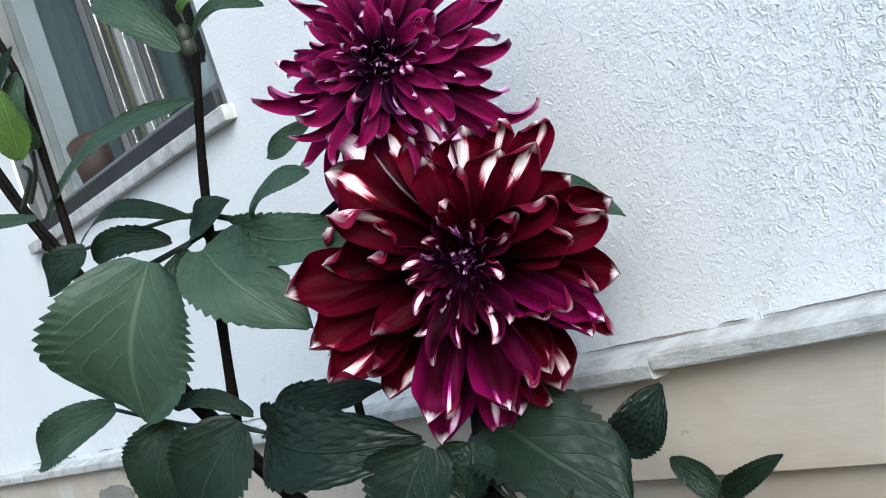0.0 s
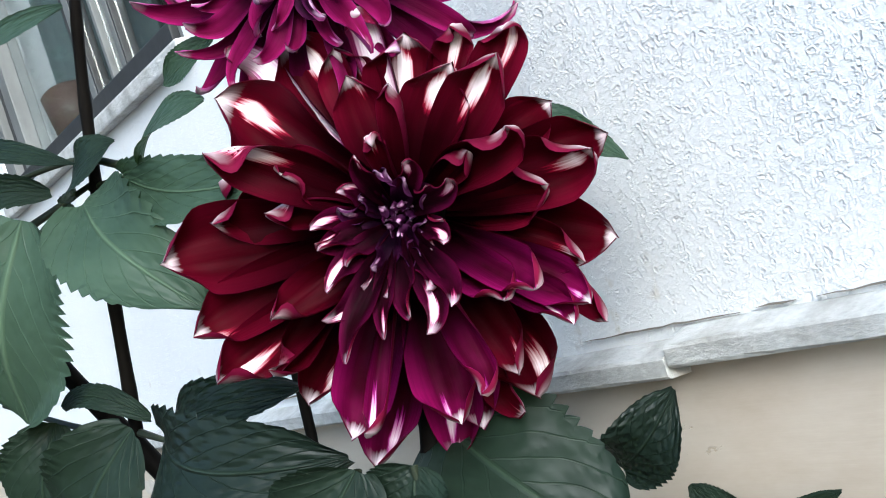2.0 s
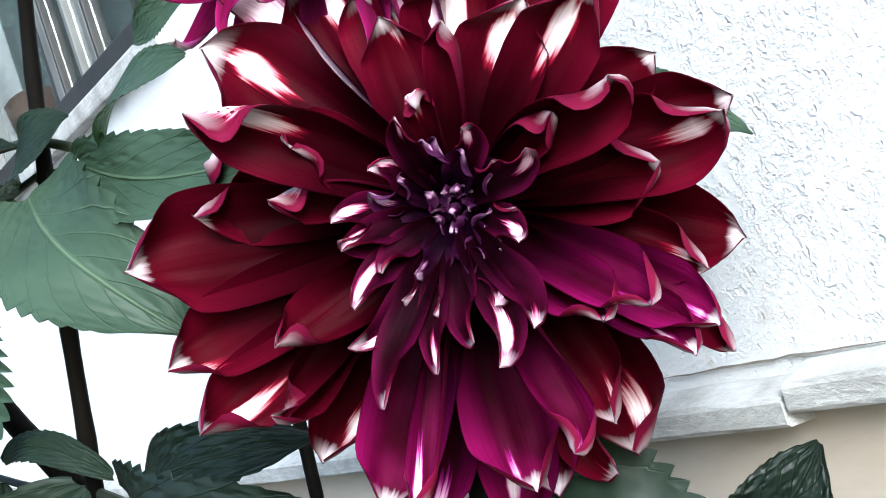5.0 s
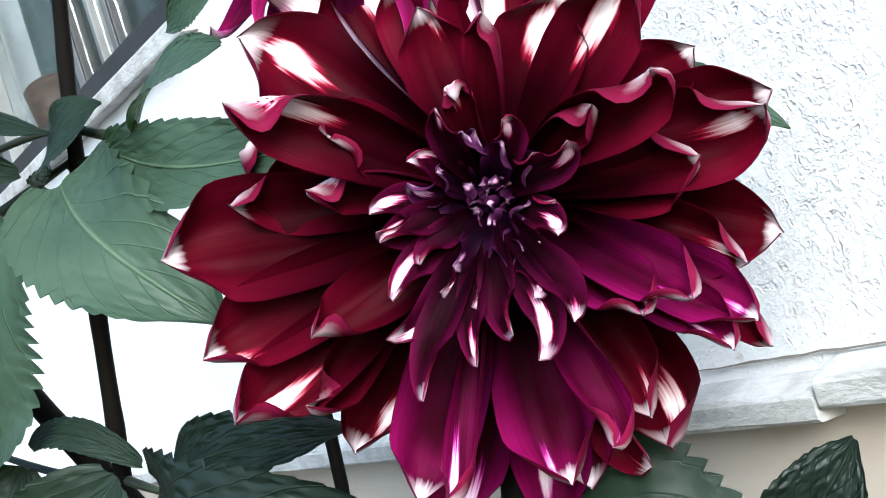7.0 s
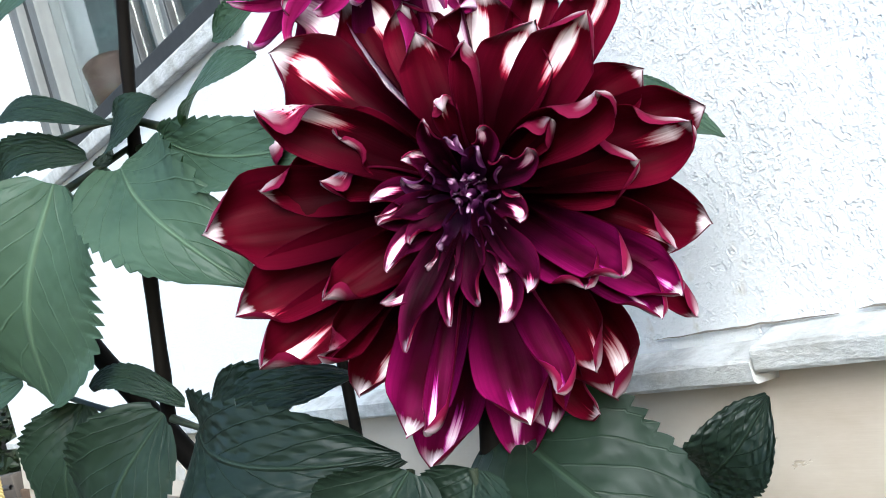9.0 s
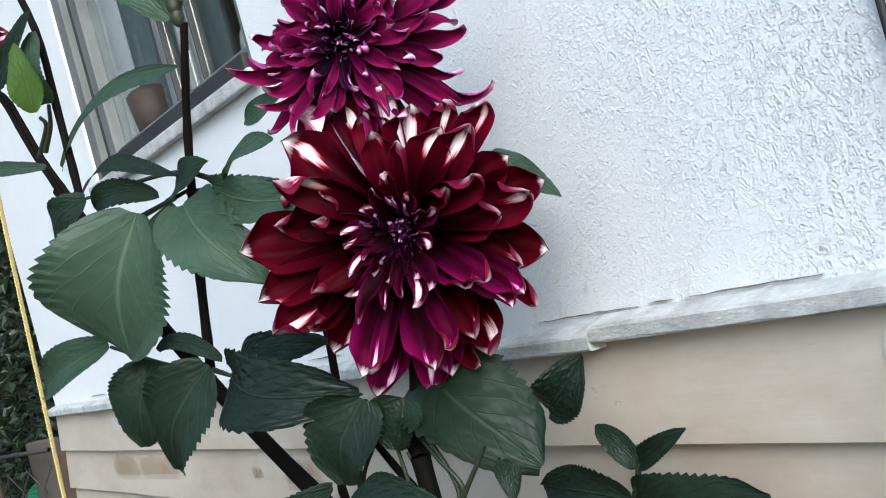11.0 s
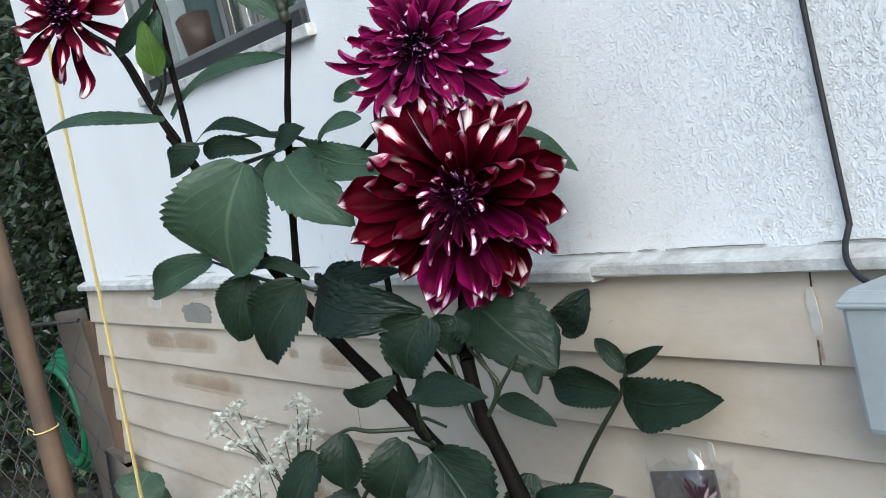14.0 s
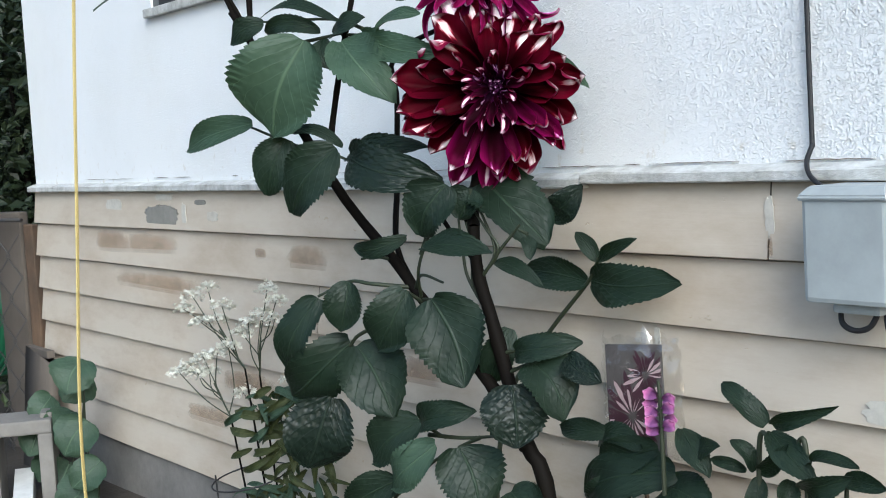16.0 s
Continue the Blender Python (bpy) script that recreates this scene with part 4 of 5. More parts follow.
def facing(right, up, ahead, centre):
    """The pose whose x is right, y is up and z looks back along ahead."""
    m = Matrix((right, up, [-a for a in ahead])).transposed().to_4x4()
    return Matrix.Translation(centre) @ m


def add_petal(flower, place, pts, angle, height, mat, back):
    ob = new("petal", petal_mesh(pts, mat, back))
    ob.parent = flower
    ob.matrix_parent_inverse = Matrix.Translation(-Vector(flower.location))
    ob.matrix_basis = place @ Matrix.Translation((0, 0, height)) @ Matrix.Rotation(angle, 4, "Z")
    return ob


dahlia = thing("dahlia_plant", "tall dahlia plant with dark stems and toothed green leaves", "plant", (0.20, -0.28, 0.0))

# the open crimson bloom
BLOOM = (0.031, -0.173, 1.128)
bloom_place = facing((0.700, 0.683, -0.190), (0.155, 0.115, 0.981), (-0.697, 0.716, 0.026), BLOOM)
bm = bmesh.new()
bmesh.ops.create_uvsphere(bm, u_segments=20, v_segments=12, radius=1, matrix=bloom_place @ Matrix.Translation((0, 0, -0.006)) @ Matrix.Diagonal((0.019, 0.019, 0.018, 1)))
bloom = part("bloom", bm, STEM_DARK, dahlia, "large open crimson dahlia bloom with white-streaked curled petals", True)
# each petal: reach right and up in mm, width in mm, curl of the tip, its twist and its swing aside in degrees, its skin
BACK = [(-56, 94, 31, 20, 10, 10, TOP_PETAL), (-32, 83, 27, 15, -10, -5, TOP_PETAL), (-81, 92, 18, 80, 40, 60, WHITE_PETAL), (8, 94, 32, 15, 5, 0, TOP_PETAL), (-9, 106, 17, 110, -40, 65, WHITE_PETAL),
        (37, 97, 18, 95, 40, -45, TOP_PETAL), (66, 90, 20, 95, 30, 45, TOP_PETAL), (77, 47, 23, 10, 0, 0, DARK_PETAL), (103, 27, 25, 15, 10, -10, DARK_PETAL), (101, -27, 26, 5, -8, 5, DARK_PETAL),
        (97, -66, 14, 40, 20, -30, DARK_PETAL), (56, -97, 30, 25, 20, -45, RED_PETAL), (35, -109, 16, 40, 40, 60, DARK_PETAL), (-1, -124, 24, 20, 0, 0, SKYLIT_PETAL), (20, -121, 22, 20, 0, 0, SKYLIT_PETAL),
        (-39, -122, 27, 30, 10, 10, SKYLIT_PETAL), (-112, -25, 16, 40, 30, 20, DARK_PETAL), (-101, -59, 29, 70, 50, -70, RED_PETAL), (-104, 33, 20, 130, -60, 45, WHITE_PETAL), (-70, -84, 22, 25, 20, 20, RED_PETAL)]
MID = [(-81, 69, 35, 15, 25, 15, TOP_PETAL), (35, 73, 29, 10, -10, 5, TOP_PETAL), (63, 74, 26, 10, 15, -5, TOP_PETAL), (105, 17, 29, 35, 30, 20, RED_PETAL), (97, -52, 20, 30, -15, -10, SKYLIT_PETAL),
       (84, -60, 19, 30, -30, -30, SKYLIT_PETAL), (90, -33, 20, 25, 20, -15, DARK_PETAL), (18, -111, 28, 25, 8, 5, SKYLIT_PETAL), (-40, -102, 26, 22, -8, 5, SKYLIT_PETAL), (-96, -73, 24, 60, 45, -45, RED_PETAL), (-122, -6, 35, 25, 8, 5, DARK_PETAL), (-108, -45, 26, 40, 30, -20, RED_PETAL),
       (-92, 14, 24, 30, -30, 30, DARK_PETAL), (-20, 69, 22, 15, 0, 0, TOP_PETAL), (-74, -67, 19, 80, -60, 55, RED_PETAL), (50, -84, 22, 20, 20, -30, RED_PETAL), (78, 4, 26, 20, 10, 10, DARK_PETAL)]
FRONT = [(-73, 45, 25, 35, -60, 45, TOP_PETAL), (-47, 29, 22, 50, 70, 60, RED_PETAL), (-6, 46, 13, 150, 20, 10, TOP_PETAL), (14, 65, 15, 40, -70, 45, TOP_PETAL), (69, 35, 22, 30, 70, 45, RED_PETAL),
         (79, -42, 20, 40, -30, -25, SKYLIT_PETAL), (47, -88, 17, 45, -50, -40, SKYLIT_PETAL), (-13, -101, 12, 60, 30, 20, SKYLIT_PETAL), (56, -46, 20, 40, -40, -35, SKYLIT_PETAL), (-60, -40, 20, 40, 50, -40, RED_PETAL),
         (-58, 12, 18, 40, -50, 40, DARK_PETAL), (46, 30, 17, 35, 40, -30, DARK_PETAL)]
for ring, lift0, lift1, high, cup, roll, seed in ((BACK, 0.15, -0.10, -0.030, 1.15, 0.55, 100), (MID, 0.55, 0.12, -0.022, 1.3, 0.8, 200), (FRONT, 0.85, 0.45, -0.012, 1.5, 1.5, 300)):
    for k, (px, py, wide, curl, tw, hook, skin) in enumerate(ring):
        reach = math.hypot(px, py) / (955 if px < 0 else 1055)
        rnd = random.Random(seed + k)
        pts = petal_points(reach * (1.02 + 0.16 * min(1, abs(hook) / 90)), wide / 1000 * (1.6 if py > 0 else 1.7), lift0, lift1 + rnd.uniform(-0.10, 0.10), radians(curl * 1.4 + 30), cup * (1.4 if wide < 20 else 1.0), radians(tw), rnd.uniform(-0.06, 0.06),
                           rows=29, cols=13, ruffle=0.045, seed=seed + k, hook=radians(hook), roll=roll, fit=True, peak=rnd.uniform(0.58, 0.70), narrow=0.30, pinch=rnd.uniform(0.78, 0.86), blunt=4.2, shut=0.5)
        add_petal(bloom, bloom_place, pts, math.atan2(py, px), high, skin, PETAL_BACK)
# short curled petals round the heart, then the closed heart
INNER = [(-34, 4, 15, 60), (-32, -10, 14, -70), (-33, -24, 14, 60), (-23, -59, 15, 70), (-24, -45, 13, -60), (6, -45, 15, 80), (2, -34, 12, -80), (29, -49, 15, -80), (37, -38, 15, -60), (22, -31, 14, -80), (22, 11, 13, 80), (38, 12, 14, 80), (29, -9, 14, -70), (-8, -52, 12, 60)]
for k, (px, py, wide, hook) in enumerate(INNER):
    rnd = random.Random(400 + k)
    r = math.hypot(px, py) / 1000
    pts = petal_points(r * 1.12, wide / 1000, 1.05, 0.55, radians(50), 1.3, radians(0.8 * hook), rnd.uniform(-0.15, 0.15), rows=21, cols=9, seed=400 + k, peak=0.60, hook=radians(hook), roll=1.7, fit=True, narrow=0.35, pinch=0.66)
    add_petal(bloom, bloom_place, pts, math.atan2(py, px), 0.008, INNER_PETAL, PETAL_BACK)
for k in range(20):
    rnd = random.Random(440 + k)
    r = 0.016 + 0.0007 * k + rnd.uniform(-0.003, 0.005)
    side = rnd.choice((-1, 1))
    pts = petal_points(r * 1.15, 0.0125 + rnd.uniform(-0.002, 0.003), 1.25 - 0.01 * k, 0.6, radians(rnd.uniform(10, 80)), 1.3, radians(side * rnd.uniform(20, 90)), rnd.uniform(-0.3, 0.3),
                       rows=21, cols=9, seed=440 + k, peak=0.58, hook=radians(side * rnd.uniform(20, 110)), roll=2.0, fit=True, narrow=0.35, pinch=rnd.uniform(0.6, 0.72))
    add_petal(bloom, bloom_place, pts, k * 2.39996 + rnd.uniform(-0.3, 0.3), 0.010 + rnd.uniform(-0.006, 0.004), CORE_PETAL if k < 12 else INNER_PETAL, CORE_BACK if k < 12 else PETAL_BACK)
for k in range(44):
    rnd = random.Random(500 + k)
    s = (k + 0.5) / 44
    r = 0.0155 * math.sqrt(s) + rnd.uniform(-0.0012, 0.0012)
    side = rnd.choice((-1, 1))
    pts = petal_points(0.011 + 0.40 * r, 0.0085 * rnd.uniform(0.7, 1.2), 1.7 - 30 * r, 1.9 - 50 * r + rnd.uniform(-0.4, 0.4), radians(rnd.uniform(-40, 120)), 1.2, radians(side * rnd.uniform(30, 120)), rnd.uniform(-0.8, 0.8),
                       rows=17, cols=7, ruffle=0.08, seed=500 + k, base=0.0005, hook=radians(side * rnd.uniform(20, 140)), narrow=0.5, roll=1.2, pinch=rnd.uniform(0.4, 0.6))
    a = k * 2.39996
    place = bloom_place @ Matrix.Translation((0.9 * r * math.cos(a), 0.9 * r * math.sin(a), 0.010 - 14 * r * r + rnd.uniform(-0.003, 0.003)))
    add_petal(bloom, place, pts, a + rnd.uniform(-0.8, 0.8), 0.0, CORE_PETAL, CORE_BACK)



def spidery_bloom(name, label, centre, right, up, ahead, radius, count, seed, mat, back, wide=0.016, drop=0.0):
    place = facing(right, up, ahead, centre)
    bm = bmesh.new()
    bmesh.ops.create_uvsphere(bm, u_segments=16, v_segments=10, radius=1, matrix=place @ Matrix.Translation((0, 0, -0.012)) @ Matrix.Diagonal((0.014, 0.014, 0.013, 1)))
    flower = part(name, bm, STEM_DARK, dahlia, label, True)
    for k in range(count):
        rnd = random.Random(seed + k)
        s = (k + 0.5) / count
        a = k * 2.39996 + rnd.uniform(-0.13, 0.13)
        reach = radius * (0.26 + 0.74 * s ** 0.7) * rnd.uniform(0.74, 1.16) * (1 + drop * max(0, -math.sin(a)))
        lift = 1.25 - 1.35 * s + rnd.uniform(-0.16, 0.16)
        side = rnd.choice((-1, 1))
        pts = petal_points(reach * 1.15, wide * rnd.uniform(0.8, 1.3) * (0.6 + 0.5 * s), lift, lift - 0.45 - 0.3 * rnd.random(), radians(rnd.uniform(30, 190) * rnd.choice((1, 1, 1, -0.6))),
                           1.6, radians(side * rnd.uniform(10, 100)), rnd.uniform(-0.3, 0.3), rows=23, cols=9, ruffle=0.10, seed=seed + k, narrow=0.36, peak=rnd.uniform(0.55, 0.7), hook=radians(side * rnd.uniform(0, 95)),
                           roll=1.8, pinch=rnd.uniform(0.6, 0.75))
        add_petal(flower, place, pts, a, 0.004 - 0.016 * s, mat if s > 0.12 else CORE_PETAL, back)
    for k in range(26):
        rnd = random.Random(seed + 200 + k)
        r = 0.013 * math.sqrt((k + 0.5) / 26)
        pts = petal_points(0.018 + 0.3 * r, 0.0075, 1.6 - 30 * r, 1.7 - 45 * r, radians(rnd.uniform(-30, 90)), 1.2, radians(rnd.uniform(-90, 90)), rnd.uniform(-0.5, 0.5),
                           rows=13, cols=5, seed=seed + 200 + k, base=0.0005, hook=radians(rnd.uniform(-90, 90)), narrow=0.5, roll=1.2, pinch=0.5)
        spot = place @ Matrix.Translation((0.9 * r * math.cos(2.39996 * k), 0.9 * r * math.sin(2.39996 * k), 0.004))
        add_petal(flower, spot, pts, 2.39996 * k + rnd.uniform(-0.5, 0.5), 0.0, CORE_PETAL, CORE_BACK)
    return flower


spidery_bloom("bloom", "older magenta dahlia bloom with narrow quilled, curling petals", (-0.010, -0.158, 1.283),
              (0.70, 0.69, -0.19), (0.16, 0.12, 0.98), (-0.70, 0.71, 0.02), 0.088, 98, 700, PINK_PETAL, PINK_BACK, 0.0152, 0.50)
spidery_bloom("bloom", "small half-faded crimson and white dahlia bloom with drooping petals", (-0.540, -0.362, 1.452),
              (0.62, 0.75, -0.20), (0.05, 0.13, 0.99), (-0.78, 0.62, -0.05), 0.072, 30, 800, FADED_PETAL, PETAL_BACK, 0.021, 0.55)


def leaf_mesh(base, tip, half, droop=0.12, cup=0.35, seed=0, teeth=16, rows=84, cols=15, face=(0.74, -0.58, 0.32), wave=0.21):
    """An ovate toothed leaf from its base to its tip, facing the given way."""
    rnd = random.Random(seed)
    b, t = np.array(base), np.array(tip)
    ax = t - b
    length = np.linalg.norm(ax)
    ax = ax / length
    n = np.array(face) + np.array([rnd.uniform(-0.26, 0.26) for _ in range(3)])
    n = n - ax * (n @ ax)
    n /= np.linalg.norm(n)
    lat = np.cross(n, ax)
    ph = rnd.random() * 6
    skew = rnd.uniform(-0.10, 0.10)
    droop += rnd.uniform(-0.06, 0.14)
    cup += rnd.uniform(-0.30, 0.22)
    wring = rnd.uniform(-0.30, 0.30)
    lat0, n0 = lat, n
    pts = []
    for k in range(rows):
        v = k / (rows - 1)
        lat = lat0 * math.cos(wring * v) + n0 * math.sin(wring * v)
        n = n0 * math.cos(wring * v) - lat0 * math.sin(wring * v)
        w = (math.sin(math.pi * min(1, v * 0.965 + 0.018) ** 0.88)) ** 0.56
        w *= 1 - 0.50 * max(0.0, (v - 0.88) / 0.12) ** 1.5
        saw = (v * teeth + ph + 0.45 * math.sin(6.3 * v + 2 * ph)) % 1.0
        tooth = 1 - (0.066 + 0.04 * math.sin(9 * v + 3 * ph)) * (1 - saw) ** 1.2 if 0.10 < v < 0.985 else 1.0
        edge = max(half * w, 0.0006)
        line = b + ax * length * v + n * (droop * length * (math.sin(math.pi * v) * 0.7 - 0.5 * v * v)) + lat * skew * length * math.sin(math.pi * v)
        row = []
        for j in range(cols):
            u = 2 * j / (cols - 1) - 1
            up = cup * half * w * (abs(u) ** 1.6 - 0.25) + wave * half * math.sin(7 * v + ph + 1.5 * u) * abs(u) ** 2
            up += 0.005 * half * math.cos(2 * math.pi * 6.0 * (v - 0.55 * abs(u))) * min(1, 4 * abs(u)) * (1 - abs(u) ** 4)
            row.append(line + lat * 1.14 * edge * u * (1 - 0.06 * cup) * (1 - 1.3 * (1 - tooth) * abs(u) ** 7) + n * up + ax * (-0.10 * edge * u * u))
        pts.append(row)
    return grid_mesh("leaf", pts)


def add_leaf(parent, base, tip, half, mat, seed, label="", **kw):
    return link("leaf", leaf_mesh(base, tip, half, seed=seed, **kw), mat, parent, label)


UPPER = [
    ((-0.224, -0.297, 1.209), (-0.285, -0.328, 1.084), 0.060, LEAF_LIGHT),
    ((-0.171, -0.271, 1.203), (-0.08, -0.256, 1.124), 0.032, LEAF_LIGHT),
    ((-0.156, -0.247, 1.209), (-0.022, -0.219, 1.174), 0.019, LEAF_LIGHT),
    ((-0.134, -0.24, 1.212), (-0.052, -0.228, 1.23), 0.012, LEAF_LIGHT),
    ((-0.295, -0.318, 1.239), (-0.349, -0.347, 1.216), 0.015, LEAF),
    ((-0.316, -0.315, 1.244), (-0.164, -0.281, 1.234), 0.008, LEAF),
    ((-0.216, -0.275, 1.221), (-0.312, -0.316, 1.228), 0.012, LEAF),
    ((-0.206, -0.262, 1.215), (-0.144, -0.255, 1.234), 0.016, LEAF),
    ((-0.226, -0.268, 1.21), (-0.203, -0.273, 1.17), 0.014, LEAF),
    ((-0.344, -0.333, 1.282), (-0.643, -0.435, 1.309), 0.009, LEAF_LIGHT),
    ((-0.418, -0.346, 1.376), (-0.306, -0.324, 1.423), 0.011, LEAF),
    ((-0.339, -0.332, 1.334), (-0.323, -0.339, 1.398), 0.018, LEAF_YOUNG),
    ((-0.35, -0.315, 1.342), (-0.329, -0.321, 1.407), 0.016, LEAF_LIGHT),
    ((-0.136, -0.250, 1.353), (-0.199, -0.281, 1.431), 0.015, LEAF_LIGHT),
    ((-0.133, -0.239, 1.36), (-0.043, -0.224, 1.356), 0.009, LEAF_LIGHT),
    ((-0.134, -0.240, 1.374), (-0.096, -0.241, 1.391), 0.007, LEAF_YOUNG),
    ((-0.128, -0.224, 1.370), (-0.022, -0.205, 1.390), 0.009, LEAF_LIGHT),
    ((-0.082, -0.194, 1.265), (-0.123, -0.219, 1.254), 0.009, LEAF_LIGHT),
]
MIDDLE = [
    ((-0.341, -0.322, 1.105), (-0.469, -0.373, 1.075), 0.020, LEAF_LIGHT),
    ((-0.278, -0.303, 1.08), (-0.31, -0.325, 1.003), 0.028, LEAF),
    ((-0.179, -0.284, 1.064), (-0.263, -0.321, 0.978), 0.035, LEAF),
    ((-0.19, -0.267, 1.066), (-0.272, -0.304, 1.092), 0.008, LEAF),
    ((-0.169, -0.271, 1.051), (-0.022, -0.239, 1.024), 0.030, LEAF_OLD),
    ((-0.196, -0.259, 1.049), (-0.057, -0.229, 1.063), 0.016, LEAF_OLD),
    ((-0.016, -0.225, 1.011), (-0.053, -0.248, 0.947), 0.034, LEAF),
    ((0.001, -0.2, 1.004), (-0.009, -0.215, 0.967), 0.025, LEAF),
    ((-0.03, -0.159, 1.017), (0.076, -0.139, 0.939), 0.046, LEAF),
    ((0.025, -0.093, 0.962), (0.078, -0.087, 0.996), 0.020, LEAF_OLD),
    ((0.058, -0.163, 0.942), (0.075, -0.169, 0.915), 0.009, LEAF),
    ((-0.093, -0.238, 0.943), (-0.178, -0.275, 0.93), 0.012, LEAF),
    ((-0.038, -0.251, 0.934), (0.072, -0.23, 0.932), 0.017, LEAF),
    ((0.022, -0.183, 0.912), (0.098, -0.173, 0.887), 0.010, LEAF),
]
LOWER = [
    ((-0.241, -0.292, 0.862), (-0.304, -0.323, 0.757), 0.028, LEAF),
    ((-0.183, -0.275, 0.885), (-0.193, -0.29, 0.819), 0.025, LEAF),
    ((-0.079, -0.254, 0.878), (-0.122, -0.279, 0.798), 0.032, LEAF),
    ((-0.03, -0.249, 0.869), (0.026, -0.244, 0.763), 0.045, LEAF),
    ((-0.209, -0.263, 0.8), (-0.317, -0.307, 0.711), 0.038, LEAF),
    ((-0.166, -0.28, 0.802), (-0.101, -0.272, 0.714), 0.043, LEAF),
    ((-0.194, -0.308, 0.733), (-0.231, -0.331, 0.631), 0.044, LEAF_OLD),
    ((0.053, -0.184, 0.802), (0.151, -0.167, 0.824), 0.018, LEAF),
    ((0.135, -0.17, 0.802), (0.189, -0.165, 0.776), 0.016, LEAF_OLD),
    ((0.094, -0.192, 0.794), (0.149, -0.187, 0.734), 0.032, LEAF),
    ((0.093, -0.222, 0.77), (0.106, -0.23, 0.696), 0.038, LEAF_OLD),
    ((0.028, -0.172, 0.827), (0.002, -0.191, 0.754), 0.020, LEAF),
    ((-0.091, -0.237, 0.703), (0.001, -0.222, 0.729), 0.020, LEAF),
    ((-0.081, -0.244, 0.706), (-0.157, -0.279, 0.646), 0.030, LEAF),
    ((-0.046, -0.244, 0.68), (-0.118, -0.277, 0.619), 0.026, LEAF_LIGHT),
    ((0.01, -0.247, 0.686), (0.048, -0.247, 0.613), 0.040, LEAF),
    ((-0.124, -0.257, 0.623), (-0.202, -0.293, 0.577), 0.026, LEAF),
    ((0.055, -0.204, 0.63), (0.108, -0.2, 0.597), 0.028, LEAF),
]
add_leaf(dahlia, (-0.400, -0.305, 1.285), (-0.119, -0.270, 1.317), 0.011, LEAF_LIGHT, 38, droop=0.07)
BEHIND = [
    ((-0.029, -0.045, 1.175), (0.072, -0.06, 1.125), 0.011, LEAF_LIGHT),
]
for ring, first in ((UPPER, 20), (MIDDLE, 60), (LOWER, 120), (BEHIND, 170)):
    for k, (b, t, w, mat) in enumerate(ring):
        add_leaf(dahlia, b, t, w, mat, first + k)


def stem(points, r0, r1, mat=STEM_DARK, knots=0.12):
    return tube("stem", points, 0.85 * r0, 0.85 * r1, mat, dahlia, knots=knots)


stem([(0.15, -0.173, 0.0), (0.12, -0.173, 0.3), (0.09, -0.173, 0.621), (0.064, -0.181, 0.684), (0.041, -0.188, 0.767), (0.021, -0.194, 0.844), (0.005, -0.199, 0.9), (0.002, -0.199, 0.957)], 0.0140, 0.0085)
stem([(0.069, -0.187, 0.683), (0.020, -0.190, 0.745), (-0.055, -0.195, 0.807), (-0.118, -0.202, 0.857), (-0.168, -0.214, 0.912), (-0.236, -0.236, 0.985), (-0.272, -0.264, 1.060), (-0.300, -0.288, 1.128), (-0.357, -0.307, 1.219), (-0.39, -0.317, 1.264)], 0.0107, 0.0064)
stem([(-0.227, -0.268, 1.058), (-0.199, -0.26, 1.162), (-0.168, -0.25, 1.264), (-0.133, -0.24, 1.348)], 0.0052, 0.0039)
stem([(-0.355, -0.307, 1.242), (-0.354, -0.306, 1.334), (-0.355, -0.307, 1.424), (-0.407, -0.322, 1.557), (-0.4, -0.32, 1.605)], 0.0048, 0.0034)
stem([(-0.382, -0.315, 1.255), (-0.415, -0.325, 1.311), (-0.451, -0.335, 1.38), (-0.497, -0.349, 1.415)], 0.0042, 0.0035)
stem([(-0.374, -0.312, 1.254), (-0.404, -0.321, 1.302), (-0.433, -0.33, 1.365), (-0.453, -0.336, 1.384)], 0.0034, 0.0028)
stem([(-0.118, -0.202, 0.857), (-0.184, -0.195, 0.922), (-0.252, -0.146, 1.004), (-0.253, -0.136, 1.124), (-0.236, -0.141, 1.194), (-0.03, -0.125, 1.235), (-0.012, -0.145, 1.27)], 0.0052, 0.0037)
stem([(0.002, -0.199, 0.954), (-0.025, -0.178, 0.984), (-0.03, -0.159, 1.04)], 0.0092, 0.0085)
stem([(0.008, -0.197, 0.892), (0.036, -0.188, 0.926), (0.02, -0.194, 0.954), (0.004, -0.199, 0.977)], 0.0029, 0.0017, STEM_GREEN, 0)
stem([(0.008, -0.197, 0.890), (0.030, -0.189, 0.924), (0.019, -0.194, 0.964), (0.011, -0.197, 0.979)], 0.0029, 0.0017, STEM_GREEN, 0)
stem([(-0.118, -0.204, 0.857), (-0.094, -0.222, 0.900), (-0.067, -0.22, 0.946), (-0.045, -0.214, 0.97)], 0.0031, 0.0018, STEM_GREEN, 0)
stem([(0.018, -0.195, 0.846), (-0.010, -0.203, 0.891), (-0.016, -0.205, 0.925), (-0.02, -0.206, 0.966)], 0.0030, 0.0018, STEM_GREEN, 0)
stem([(0.020, -0.195, 0.840), (-0.002, -0.202, 0.888), (0.002, -0.2, 0.925), (-0.009, -0.203, 0.962)], 0.0030, 0.0018, STEM_GREEN, 0)
stem([(0.008, -0.197, 0.890), (0.037, -0.189, 0.924), (0.059, -0.182, 0.947), (0.07, -0.179, 0.958)], 0.0029, 0.0017, STEM_GREEN, 0)
stem([(-0.166, -0.214, 0.910), (-0.172, -0.240, 0.916), (-0.182, -0.255, 0.914)], 0.0031, 0.0019, STEM_GREEN, 0)
